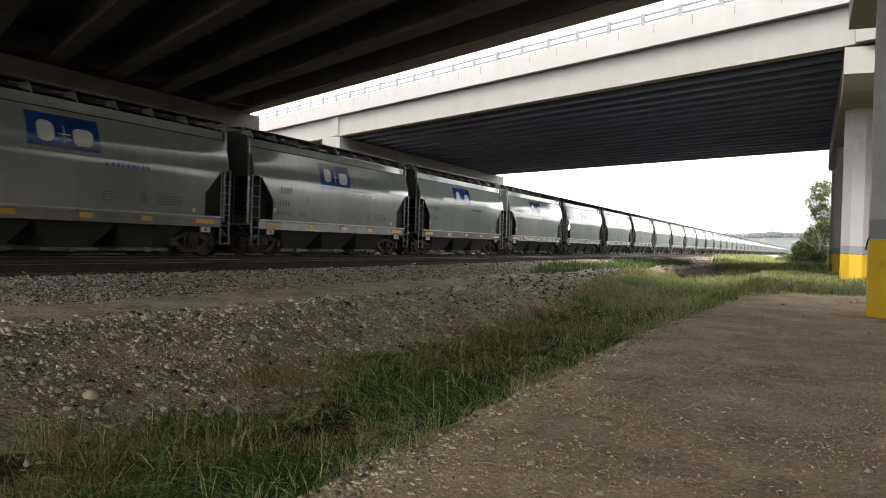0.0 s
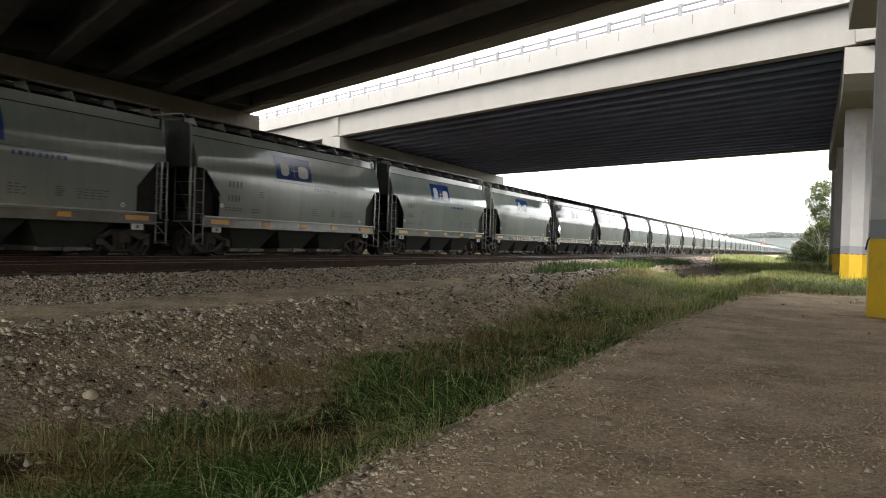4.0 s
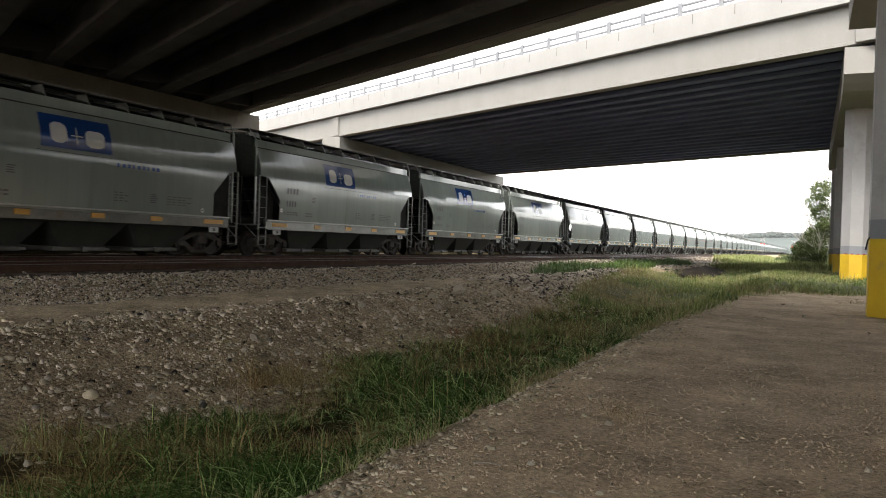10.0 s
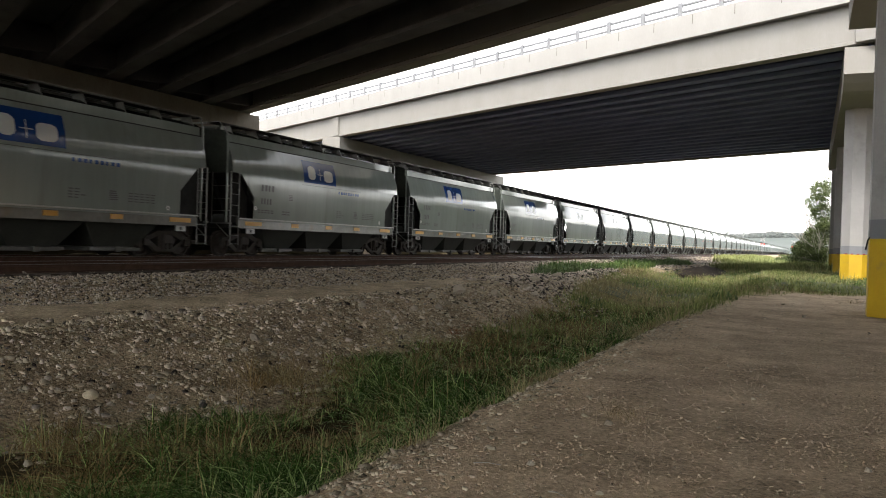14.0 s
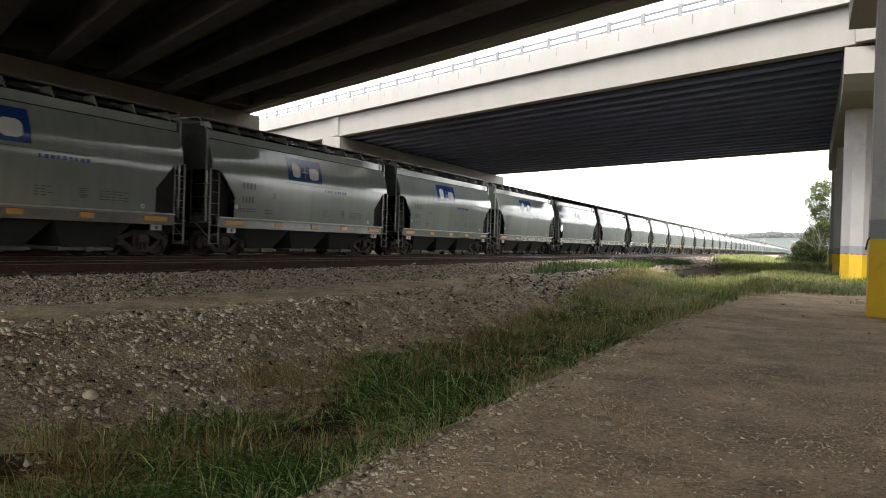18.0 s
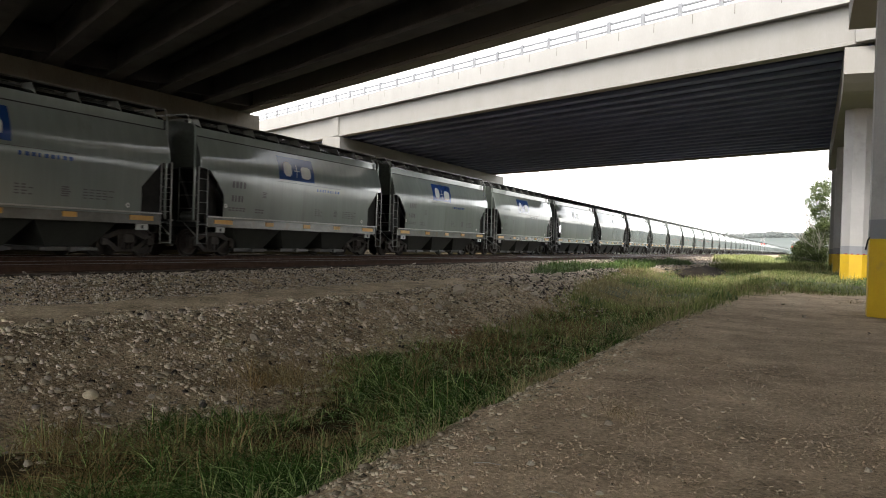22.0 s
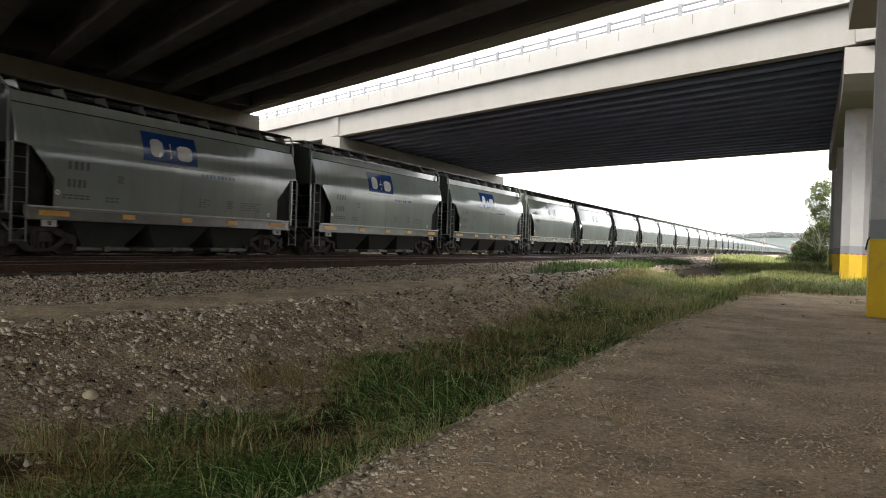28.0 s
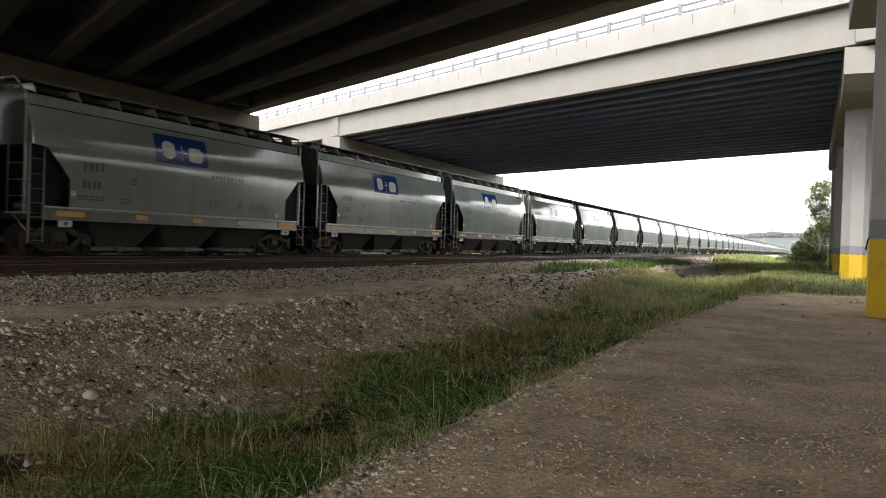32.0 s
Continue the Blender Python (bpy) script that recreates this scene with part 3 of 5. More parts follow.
def hopper_car_meshes():
    """The meshes that all cars share."""
    m = {}
    b = Build()
    half = [(side_x(3.0), 3.0)] + [(x, z) for z, x in SIDE if z > 3.0] + [(1.26, 4.08), (1.255, 4.36)]
    crown = [(1.255, 4.36), (1.20, 4.42), (1.0, 4.50), (0.62, 4.56), (0.30, 4.58)]
    crown += [(-x, z) for x, z in crown[::-1]]
    outline = half + crown[1:-1] + [(-x, z) for x, z in half[::-1]]
    stations = [(-6.02, 0.975), (-6.0, 0.992), (-5.96, 1.0), (-3, 1), (0, 1), (3, 1), (5.96, 1.0), (6.0, 0.992), (6.02, 0.975)]
    b.sheet([[(x * k, y, z) for x, z in half] for y, k in stations])
    b.sheet([[(-x * k, y, z) for x, z in half] for y, k in stations])
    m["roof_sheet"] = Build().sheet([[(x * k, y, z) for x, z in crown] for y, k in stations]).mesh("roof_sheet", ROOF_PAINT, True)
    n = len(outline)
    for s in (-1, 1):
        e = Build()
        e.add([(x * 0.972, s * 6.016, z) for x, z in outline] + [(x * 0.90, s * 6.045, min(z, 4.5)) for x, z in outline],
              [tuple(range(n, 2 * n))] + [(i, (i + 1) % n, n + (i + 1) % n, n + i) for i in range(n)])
        m["end_sheet", s] = e.mesh("end_sheet", SHADED_END_PAINT, True)
    m["upper_shell"] = b.mesh("upper_shell", CAR_PAINT, True, 28)
    for name, s in (("side_sheet", 1), ("far_side_sheet", -1)):
        b = Build()
        grid = []
        for z in [1.3, 1.6, 1.9, 2.15, 2.25, 2.35, 2.45, 2.55, 2.65, 2.75, 2.85, 2.95, 3.0]:
            e = side_end(z)
            grid.append([(s * side_x(max(1.35, z)), y, z) for y in (-e, -3.5, -1.2, 1.2, 3.5, e)])
        b.sheet(grid)
        m[name] = b.mesh(name, CAR_PAINT, True)
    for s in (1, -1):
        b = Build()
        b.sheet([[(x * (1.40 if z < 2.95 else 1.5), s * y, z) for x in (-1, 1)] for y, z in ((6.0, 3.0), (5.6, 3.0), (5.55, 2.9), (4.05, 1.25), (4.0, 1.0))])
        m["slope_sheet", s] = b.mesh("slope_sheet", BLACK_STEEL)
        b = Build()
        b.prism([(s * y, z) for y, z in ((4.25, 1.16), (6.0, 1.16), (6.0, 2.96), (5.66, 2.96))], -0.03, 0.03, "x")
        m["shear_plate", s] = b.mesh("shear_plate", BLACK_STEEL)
        b = Build().disc([(-0.45, 0.1), (-0.4, 0.17), (0.4, 0.17), (0.45, 0.1)], 0.75, s * 5.5, 1.36, 12)
        m["air_tank", s] = b.mesh("air_tank", HOPPER_PAINT, True)
    b = Build()
    b.prism([(1.44, 1.02), (1.60, 1.02), (1.60, 1.06), (1.555, 1.06), (1.555, 1.34), (1.62, 1.34), (1.62, 1.385), (1.50, 1.40), (1.44, 1.40)], -5.66, 5.66)
    m["side_sill"] = b.mesh("side_sill", SILL_PAINT)
    b = Build()
    b.prism([(1.605, 1.345), (1.626, 1.345), (1.626, 1.388), (1.605, 1.392)], -5.66, 5.66)
    m["sill_edge"] = b.mesh("sill_edge", SILL_EDGE)
    b = Build()
    b.prism([(-1.60, 1.02), (-1.44, 1.02), (-1.44, 1.32), (-1.60, 1.32)], -5.66, 5.66)
    m["far_side_sill"] = b.mesh("side_sill", SILL_PAINT)
    b = Build()
    b.box(-0.3, 0.3, -6.35, 6.35, 0.72, 1.02, 0.02)
    m["centre_sill"] = b.mesh("centre_sill", BLACK_STEEL)
    for s in (-1, 1):
        b = Build()
        b.box(-1.5, 1.5, s * 6.05 - 0.06, s * 6.05 + 0.06, 1.02, 1.2)
        b.rod((-1.35, s * 6.0, 1.2), (-0.5, s * 5.9, 3.0), 0.045)
        b.rod((1.35, s * 6.0, 1.2), (0.5, s * 5.9, 3.0), 0.045)
        b.box(-1.5, 1.5, s * 5.75 - 0.3, s * 5.75 + 0.3, 1.1, 1.14)
        b.box(-0.9, -0.3, s * 5.55 - 0.2, s * 5.55 + 0.2, 1.14, 1.75, 0.03)
        m["end_platform", s] = b.mesh("end_platform", BLACK_STEEL)
    for s in (-1, 1):
        b = Build()
        b.box(-0.13, 0.13, s * 6.5 - 0.16, s * 6.5 + 0.16, 0.74, 1.0, 0.04)
        b.box(-0.2, 0.2, s * 6.66 - 0.06, s * 6.66 + 0.06, 0.70, 1.04, 0.04)
        m["coupler", s] = b.mesh("coupler", TRUCK_STEEL)
    # three hopper pockets
    b = Build()
    pocket = [(-1.36, 1.12), (-1.36, 1.02), (-0.74, 0.30), (0.74, 0.30), (1.36, 1.02), (1.36, 1.12)]
    top, low = 1.45, 1.05
    n = len(pocket)
    for side in (-1, 1):
        for y, z in pocket:
            k = (z - 0.30) / 0.82
            b.v.append((side * (low + (top - low) * k), y, z))
    b.f += [tuple(range(n)), tuple(range(n, 2 * n))[::-1]] + [(i, (i + 1) % n, n + (i + 1) % n, n + i) for i in range(n)]
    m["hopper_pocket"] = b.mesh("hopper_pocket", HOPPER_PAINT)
    b = Build()
    b.box(-1.05, 1.05, -0.86, 0.86, 0.17, 0.296, 0.02)
    b.rod((-1.1, 0.0, 0.23), (1.22, 0.0, 0.23), 0.035)
    b.box(1.16, 1.24, -0.1, 0.1, 0.15, 0.31, 0.02)
    b.box(1.05, 1.10, -0.95, 0.95, 0.19, 0.27)
    m["outlet_gate"] = b.mesh("outlet_gate", GATE_STEEL)
    # roof
    b = Build()
    b.box(-0.42, 0.42, -5.6, 5.6, 4.56, 4.70, 0.03)
    for i in range(8):
        b.box(-0.46, 0.46, -5.45 + i * 1.40, -4.35 + i * 1.40, 4.69, 4.76, 0.02)
    m["hatch_cover"] = b.mesh("hatch_cover", HOPPER_PAINT)
    for s in (-1, 1):
        b = Build()
        b.box(min(s * 0.62, s * 1.08), max(s * 0.62, s * 1.08), -6.25, 6.25, 4.70, 4.735)
        m["running_board", s] = b.mesh("running_board", BLACK_STEEL)
        # pale strip standing in for the highlight on the running board's rim
        b = Build().box(min(s * 1.06, s * 1.09), max(s * 1.06, s * 1.09), -6.25, 6.25, 4.735, 4.755)
        m["board_edge", s] = b.mesh("board_edge", SILL_PAINT)
    b = Build()
    b.prism([(1.25, 4.34), (1.25, 4.40), (1.10, 4.69), (0.70, 4.69), (0.70, 4.54), (1.0, 4.49), (1.20, 4.41)], -0.012, 0.012)
    m["board_bracket"] = b.mesh("board_bracket", LADDER_PAINT)
    b = Build()
    b.box(1.26, 1.345, -6.0, 6.0, 4.035, 4.07)
    m["top_chord"] = b.mesh("top_chord", BLACK_STEEL)
    # ladders and end rails
    for name, s in (("front", 1), ("rear", -1)):
        b = Build()
        for y, w in ((6.09, 0.024), (5.66, 0.013)):
            b.box(1.545, 1.58, s * y - w, s * y + w, 0.42, 3.02)
        m["ladder_post", s] = b.mesh("ladder_post", LADDER_PAINT)
        b = Build()
        b.box(1.31, 1.37, s * 6.06 - 0.03, s * 6.06 + 0.03, 1.05, 4.36)
        m["corner_post", s] = b.mesh("corner_post", CAR_PAINT)
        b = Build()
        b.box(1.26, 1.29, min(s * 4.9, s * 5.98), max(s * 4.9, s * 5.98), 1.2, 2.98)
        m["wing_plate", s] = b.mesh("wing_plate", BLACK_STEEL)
        b = Build()
        b.box(0.72, 0.745, s * 6.11 - 0.015, s * 6.11 + 0.015, 1.2, 3.0)
        m["end_ladder_post", s] = b.mesh("end_ladder_post", LADDER_PAINT)
        b = Build()
        b.rod((0.73, s * 6.11, 0), (1.55, s * 6.11, 0), 0.011)
        m["end_rung", s] = b.mesh("end_rung", LADDER_PAINT)
        b = Build()
        b.box(0.72, 1.60, s * 6.11 - 0.05, s * 6.11 + 0.05, 1.16, 1.21)
        b.rod((0.95, s * 6.11, 1.16), (1.5, s * 6.11, 0.72), 0.02)
        m["end_step", s] = b.mesh("end_step", LADDER_PAINT)
        b = Build()
        b.rod((1.56, s * 5.66, 0), (1.56, s * 6.09, 0), 0.011)
        m["rung", s] = b.mesh("rung", LADDER_PAINT)
        b = Build()
        b.rod((1.36, s * 6.06, 4.30), (1.08, s * 6.22, 4.74), 0.03)
        b.rod((1.08, s * 6.22, 4.74), (-1.08, s * 6.22, 4.74), 0.03)
        b.rod((-1.08, s * 6.22, 4.74), (-1.36, s * 6.06, 4.30), 0.03)
        m["end_rail", s] = b.mesh("end_rail", LADDER_PAINT)
    b = Build()
    b.box(1.55, 1.575, -0.46, 0.46, 1.13, 1.275)
    m["long_reflector"] = b.mesh("reflector", REFLECTOR)
    b = Build()
    b.box(1.55, 1.575, -0.23, 0.23, 1.13, 1.275)
    m["reflector"] = b.mesh("reflector", REFLECTOR)
    b = Build()
    b.box(1.50, 1.55, -0.22, 0.22, 0.84, 1.02)
    m["jacking_pad"] = b.mesh("jacking_pad", WHITE_PLATE)
    b = Build()
    b.box(1.545, 1.556, -0.05, 0.05, 0.88, 0.98)
    m["pad_hole"] = b.mesh("pad_hole", STENCIL)
    # trucks
    b = Build()
    for s in (-1, 1):
        x0, x1 = sorted((s * 0.92, s * 1.08))
        # a cast frame with open windows: top and bottom members, columns and the jaws over the axles
        b.prism([(-1.12, 0.48), (-1.12, 0.62), (-0.75, 0.68), (-0.35, 0.84), (0.35, 0.84), (0.75, 0.68), (1.12, 0.62), (1.12, 0.48), (0.72, 0.53), (0.30, 0.69), (-0.30, 0.69), (-0.72, 0.53)], x0, x1, "x")
        b.prism([(-0.80, 0.53), (-0.68, 0.53), (-0.34, 0.30), (0.34, 0.30), (0.68, 0.53), (0.80, 0.53), (0.74, 0.40), (0.40, 0.16), (-0.40, 0.16), (-0.74, 0.40)], x0 + 0.01, x1 - 0.01, "x")
        for y0, y1 in ((-0.32, -0.21), (0.21, 0.32), (-1.12, -1.0), (1.0, 1.12)):
            b.box(x0 + 0.015, x1 - 0.015, y0, y1, 0.30, 0.72)
    b.box(-1.2, 1.2, -0.2, 0.2, 0.42, 0.72, 0.03)
    m["side_frame"] = b.mesh("side_frame", TRUCK_STEEL)
    b = Build()
    for i in (-0.16, 0.0, 0.16):
        b.rod((1.1, i, 0.24), (1.1, i, 0.56), 0.06, 8)
    m["spring"] = b.mesh("spring", WHEEL_STEEL)
    b = Build()
    prof = [(-0.07, 0.40), (-0.07, 0.48), (-0.045, 0.49), (-0.04, 0.46), (0.065, 0.455), (0.07, 0.44), (0.07, 0.39), (0.03, 0.36), (0.02, 0.18), (0.06, 0.14), (0.11, 0.12)]
    b.disc(prof, 0, 0, 0, 16)
    m["wheel"] = b.mesh("wheel", WHEEL_STEEL, True)
    b = Build()
    b.rod((-1.02, 0, 0), (1.02, 0, 0), 0.08, 10)
    m["axle"] = b.mesh("axle", TRUCK_STEEL)
    b = Build()
    b.box(1.06, 1.17, -0.11, 0.11, -0.10, 0.12, 0.03)
    m["bearing_cap"] = b.mesh("bearing_cap", TRUCK_STEEL)
    # sign panel and its plain white shapes
    m["sign_panel"] = on_side(-1.80, 0.52, 2.98, 3.88, 0.006, rows=6).mesh("sign_panel", LOGO_BLUE, True)
    m["white_block"] = rounded_on_side(-1.50, -0.98, 3.12, 3.68, 0.012).mesh("white_block", LOGO_WHITE, True)
    m["white_shape"] = rounded_on_side(-0.38, 0.28, 3.10, 3.58, 0.012).mesh("white_shape", LOGO_WHITE, True)
    m["sign_line"] = on_side(-1.95, 2.5, 2.865, 2.885, 0.006, rows=1).mesh("sign_line", STENCIL)
    web = Build()
    for i in range(9):
        q = on_side(0.72 + 0.19 * i, 0.72 + 0.19 * i + (0.13 if i % 3 else 0.09), 2.66, 2.77, 0.006, rows=1)
        web.add(q.v, q.f)
    m["small_sign"] = web.mesh("small_sign", LOGO_BLUE)
    plate = Build().disc([(0.0, 0.075), (0.006, 0.075)], 0, 0, 0, 14)
    m["round_plate"] = plate.mesh("round_plate", LOGO_WHITE)
    m["plate_mark"] = Build().disc([(0.006, 0.03), (0.009, 0.03)], 0, 0, 0, 8).mesh("plate_mark", STENCIL)
    cross = Build()
    for piece in (on_side(-0.68, -0.65, 3.12, 3.6, 0.015), on_side(-0.86, -0.46, 3.35, 3.38, 0.015)):
        cross.add(piece.v, piece.f)
    m["thin_cross"] = cross.mesh("thin_cross", LOGO_WHITE)
    return m


def stencil_meshes(rng):
    """Blocks of plain dark bars for the lettering that cannot be read."""
    out = []

    def block(rows):
        b = Build()
        for y, z, n, w, h, gap in rows:
            for i in range(n):
                q = on_side(y + i * (w + gap), y + i * (w + gap) + w * rng.uniform(0.7, 1.0), z, z + h, 0.005, rows=1)
                b.add(q.v, q.f)
        out.append(b.mesh("stencil", STENCIL))

    block([(-4.45, 2.44, 4, 0.13, 0.23, 0.07)])
    block([(-4.45, 1.95, 4, 0.11, 0.22, 0.06)])
    block([(-4.6, z, 5, 0.16, 0.045, 0.03) for z in (1.70, 1.62)])
    block([(-3.15, z, 3, 0.15, 0.045, 0.02) for z in (1.70, 1.60)])
    block([(-2.75, z, 1, 0.26, 0.03, 0.02) for z in (2.36, 2.30, 2.24, 2.18)])
    block([(0.65, z, rng.choice((2, 3)), 0.17, 0.035, 0.03) for z in (1.90, 1.82, 1.74, 1.66)])
    block([(2.05, z, 1, 0.32, 0.035, 0.02) for z in (1.92, 1.86, 1.80, 1.74, 1.68)])
    block([(2.75, z, rng.choice((4, 5)), 0.19, 0.03, 0.03) for z in (1.90, 1.82, 1.74, 1.66)])
    return out


def make_hopper_car(m, stencil, whole):
    """One car; whole: with all its small parts."""
    car = tagged(new("hopper_car"), "grey-green covered hopper wagon with blue sign panel on its side" if whole else "grey-green covered hopper wagon far down the train", "hopper wagon", "cars of the freight train")
    for name in ("upper_shell", "roof_sheet", "side_sheet", "far_side_sheet", "side_sill", "sill_edge", "centre_sill", "hatch_cover", "top_chord"):
        shared(name, m[name], car)
    for s in (-1, 1):
        shared("slope_sheet", m["slope_sheet", s], car)
        if whole:
            for x in (-1.15, 0.0):
                shared("shear_plate", m["shear_plate", s], car, (x, 0, 0))
            shared("air_tank", m["air_tank", s], car)
        tagged(shared("end_sheet", m["end_sheet", s], car), "car end, its paint darkened for shade")
        shared("board_edge", m["board_edge", s], shared("running_board", m["running_board", s], car))
    for y in (-2.75, 0.0, 2.75):
        pocket = shared("hopper_pocket", m["hopper_pocket"], car, (0, y, 0))
        if whole:
            shared("outlet_gate", m["outlet_gate"], pocket)
    panel = shared("sign_panel", m["sign_panel"], car)
    tagged(panel, "blue sign panel")
    tagged(shared("white_shape", m["white_shape"], panel), "white shape")
    tagged(shared("white_shape", m["white_block"], panel), "white shape")
    for y in (-4.8, 4.8):
        truck = shared("truck", m["side_frame"], car, (0, y, 0))
        for dy in (-0.88, 0.88):
            shared("wheel", m["wheel"], truck, (0.755, dy, 0.458))
            if whole:
                shared("wheel", m["wheel"], truck, (-0.755, dy, 0.458), math.pi)
                shared("axle", m["axle"], truck, (0, dy, 0.458))
                shared("bearing_cap", m["bearing_cap"], truck, (0, dy, 0.458))
        if whole:
            shared("spring", m["spring"], truck)
    for s in (-1, 1):
        tagged(shared("ladder_post", m["ladder_post", s], car), "pale ladder stiles")
        shared("corner_post", m["corner_post", s], car)
        if whole:
            for z in (0.46, 0.76, 1.08, 1.45, 1.83, 2.22, 2.62):
                shared("rung", m["rung", s], car, (0, 0, z))
            for z in (1.62, 2.06, 2.50):
                shared("end_rung", m["end_rung", s], car, (0, 0, z))
            shared("end_rail", m["end_rail", s], car)
            shared("wing_plate", m["wing_plate", s], car)
            shared("end_ladder_post", m["end_ladder_post", s], car)
            shared("end_step", m["end_step", s], car)
            shared("coupler", m["coupler", s], car)
        shared("end_platform", m["end_platform", s], car)
    if whole:
        shared("far_side_sill", m["far_side_sill"], car)
        shared("thin_cross", m["thin_cross"], panel)
        shared("sign_line", m["sign_line"], car)
        tagged(shared("small_sign", m["small_sign"], car), "row of small blue bars", kind="stuff")
        for y, z in ((-4.75, 1.78), (4.35, 1.56)):
            plate = shared("round_plate", m["round_plate"], car, (side_x(z) + 0.004, y, z))
            shared("plate_mark", m["plate_mark"], plate)
        for block in stencil:
            tagged(shared("stencil", block, car), "rows of small dark stencilled bars", kind="stuff")
        for i in range(9):
            shared("board_bracket", m["board_bracket"], car, (0, -5.72 + 1.43 * i, 0))
        for y in (-4.82, 4.90):
            shared("reflector", m["long_reflector"], car, (0, y, 0))
        for y in (-2.27, 0.12, 2.34):
            shared("reflector", m["reflector"], car, (0, y, 0))
        for y in (-4.95, 4.95):
            pad = shared("jacking_pad", m["jacking_pad"], car, (0, y, 0))
            shared("pad_hole", m["pad_hole"], pad)
    return car


BOUNDARY_0 = 22.25
WHOLE_CARS, ALL_CARS = 34, 76
TRAIN = []


def make_train():
    rng = random.Random(4)
    m = hopper_car_meshes()
    stencils = [stencil_meshes(rng) for _ in range(5)]
    models = [make_hopper_car(m, s, True) for s in stencils] + [make_hopper_car(m, None, False)]
    used = set()
    for k in range(-2, ALL_CARS):
        i = rng.randrange(5) if k < WHOLE_CARS else 5
        at = pose(TRACK_FAR, BOUNDARY_0 + CAR_LENGTH * (k + 0.5), RAIL_Z)
        if i in used:
            car = copy_thing(models[i], at)
        else:
            used.add(i)
            car = models[i]
            car.matrix_basis = at
        TRAIN.append((car, k))


make_train()


# ---- ground cover ----
rng_np = np.random.default_rng(7)


def quick_mesh(name, verts, faces, mat, smooth=False):
    """A large mesh straight from arrays: verts (n, 3), faces (m, k)."""
    me = bpy.data.meshes.new(name)
    k = faces.shape[1]
    me.vertices.add(len(verts))
    me.vertices.foreach_set("co", verts.astype(np.float32).ravel())
    me.loops.add(faces.size)
    me.loops.foreach_set("vertex_index", faces.astype(np.int32).ravel())
    me.polygons.add(len(faces))
    me.polygons.foreach_set("loop_start", np.arange(0, faces.size, k, dtype=np.int32))
    me.polygons.foreach_set("loop_total", np.full(len(faces), k, dtype=np.int32))
    me.update(calc_edges=True)
    me.validate()
    me.materials.append(mat)
    if smooth:
        me.shade_smooth()
    return me


def heights(x, y):
    return np.array([ground_z(a, b) for a, b in zip(x, y)])


def blades(name, x, y, tall, wide, mat, label, lean=0.35, way=None, few=False):
    """Grass blades that taper and arch over: four pieces each; way: the direction of the lean."""
    n = len(x)
    z = heights(x, y) - 0.02
    if way is None:
        way = rng_np.uniform(0, 2 * np.pi, n)
    turn = way + np.pi / 2 + rng_np.normal(0, 0.5, n)
    bend = np.abs(rng_np.normal(lean, 0.5, n))
    arch = lambda s: (bend * tall * 1.0 * s ** 1.9, tall * (s - 0.42 * np.minimum(bend, 1.6) * s ** 2.4))
    steps = ((0.0, 0.9), (0.6, 1.0)) if few else ((0.0, 0.8), (0.38, 1.0), (0.66, 0.8), (0.86, 0.45))
    k = len(steps)
    verts = np.zeros((n, 2 * k + 1, 3))
    for i, (s, w) in enumerate(steps):
        out, up = arch(s)
        cx, cy = x + np.cos(way) * out, y + np.sin(way) * out
        for j, sign in enumerate((-1, 1)):
            verts[:, 2 * i + j] = np.stack([cx + sign * wide * w / 2 * np.cos(turn), cy + sign * wide * w / 2 * np.sin(turn), z + up], 1)
    out, up = arch(1.0)
    verts[:, 2 * k] = np.stack([x + np.cos(way) * out, y + np.sin(way) * out, z + up], 1)
    o = (np.arange(n) * (2 * k + 1))[:, None]
    tri = np.array([t for i in range(k - 1) for t in ([2 * i, 2 * i + 1, 2 * i + 3], [2 * i, 2 * i + 3, 2 * i + 2])] + [[2 * k - 2, 2 * k - 1, 2 * k]])
    faces = (o[:, :, None] + tri[None]).reshape(-1, 3)
    ob = new(name, quick_mesh(name, verts.reshape(-1, 3), faces, mat))
    return tagged(ob, label, "grass", kind="stuff")


def tufts(cx, cy, count, width, tall, spread_=0.3):
    """Blades gathered in tufts, each leaning out of its tuft: x, y, height and direction."""
    which = np.repeat(np.arange(len(cx)), count)
    way = rng_np.uniform(0, 2 * np.pi, len(which))
    r = width * np.sqrt(rng_np.uniform(0, 1, len(which)))
    h = tall[which] * rng_np.uniform(1 - spread_ * 1.8, 1 + spread_, len(which))
    return cx[which] + r * np.cos(way), cy[which] + r * np.sin(way), h, way + rng_np.normal(0, 0.6, len(which))


def field_noise(x, y, scale, seed):
    return np.array([noise.noise((a * scale, b * scale, seed)) for a, b in zip(x, y)])


def scatter(n, x0, x1, y0, y1, near=1.0):
    """Points over a strip, denser towards y0."""
    return rng_np.uniform(x0, x1, n), y0 + (y1 - y0) * rng_np.uniform(0, 1, n) ** near


def bank_line(y):
    """How far up the bank the grass reaches, by distance along the track."""
    return np.interp(y, [0, 4, 5, 5.6, 6.1, 6.7, 7.4, 8.6, 10, 11.8, 13.2, 16, 19.6, 26, 40], [-7.4, -7.45, -7.35, -7.05, -6.65, -6.3, -6.2, -6.4, -6.9, -7.2, -6.7, -6.8, -7.0, -7.8, -9.2])


def path_end(x):
    """Where the dirt track ends in grass."""
    return np.interp(x, [-2.6, -2.2, -1.8, -0.6, 1.5, 4, 12], [11, 17, 23.5, 28.3, 28.6, 29.5, 30])


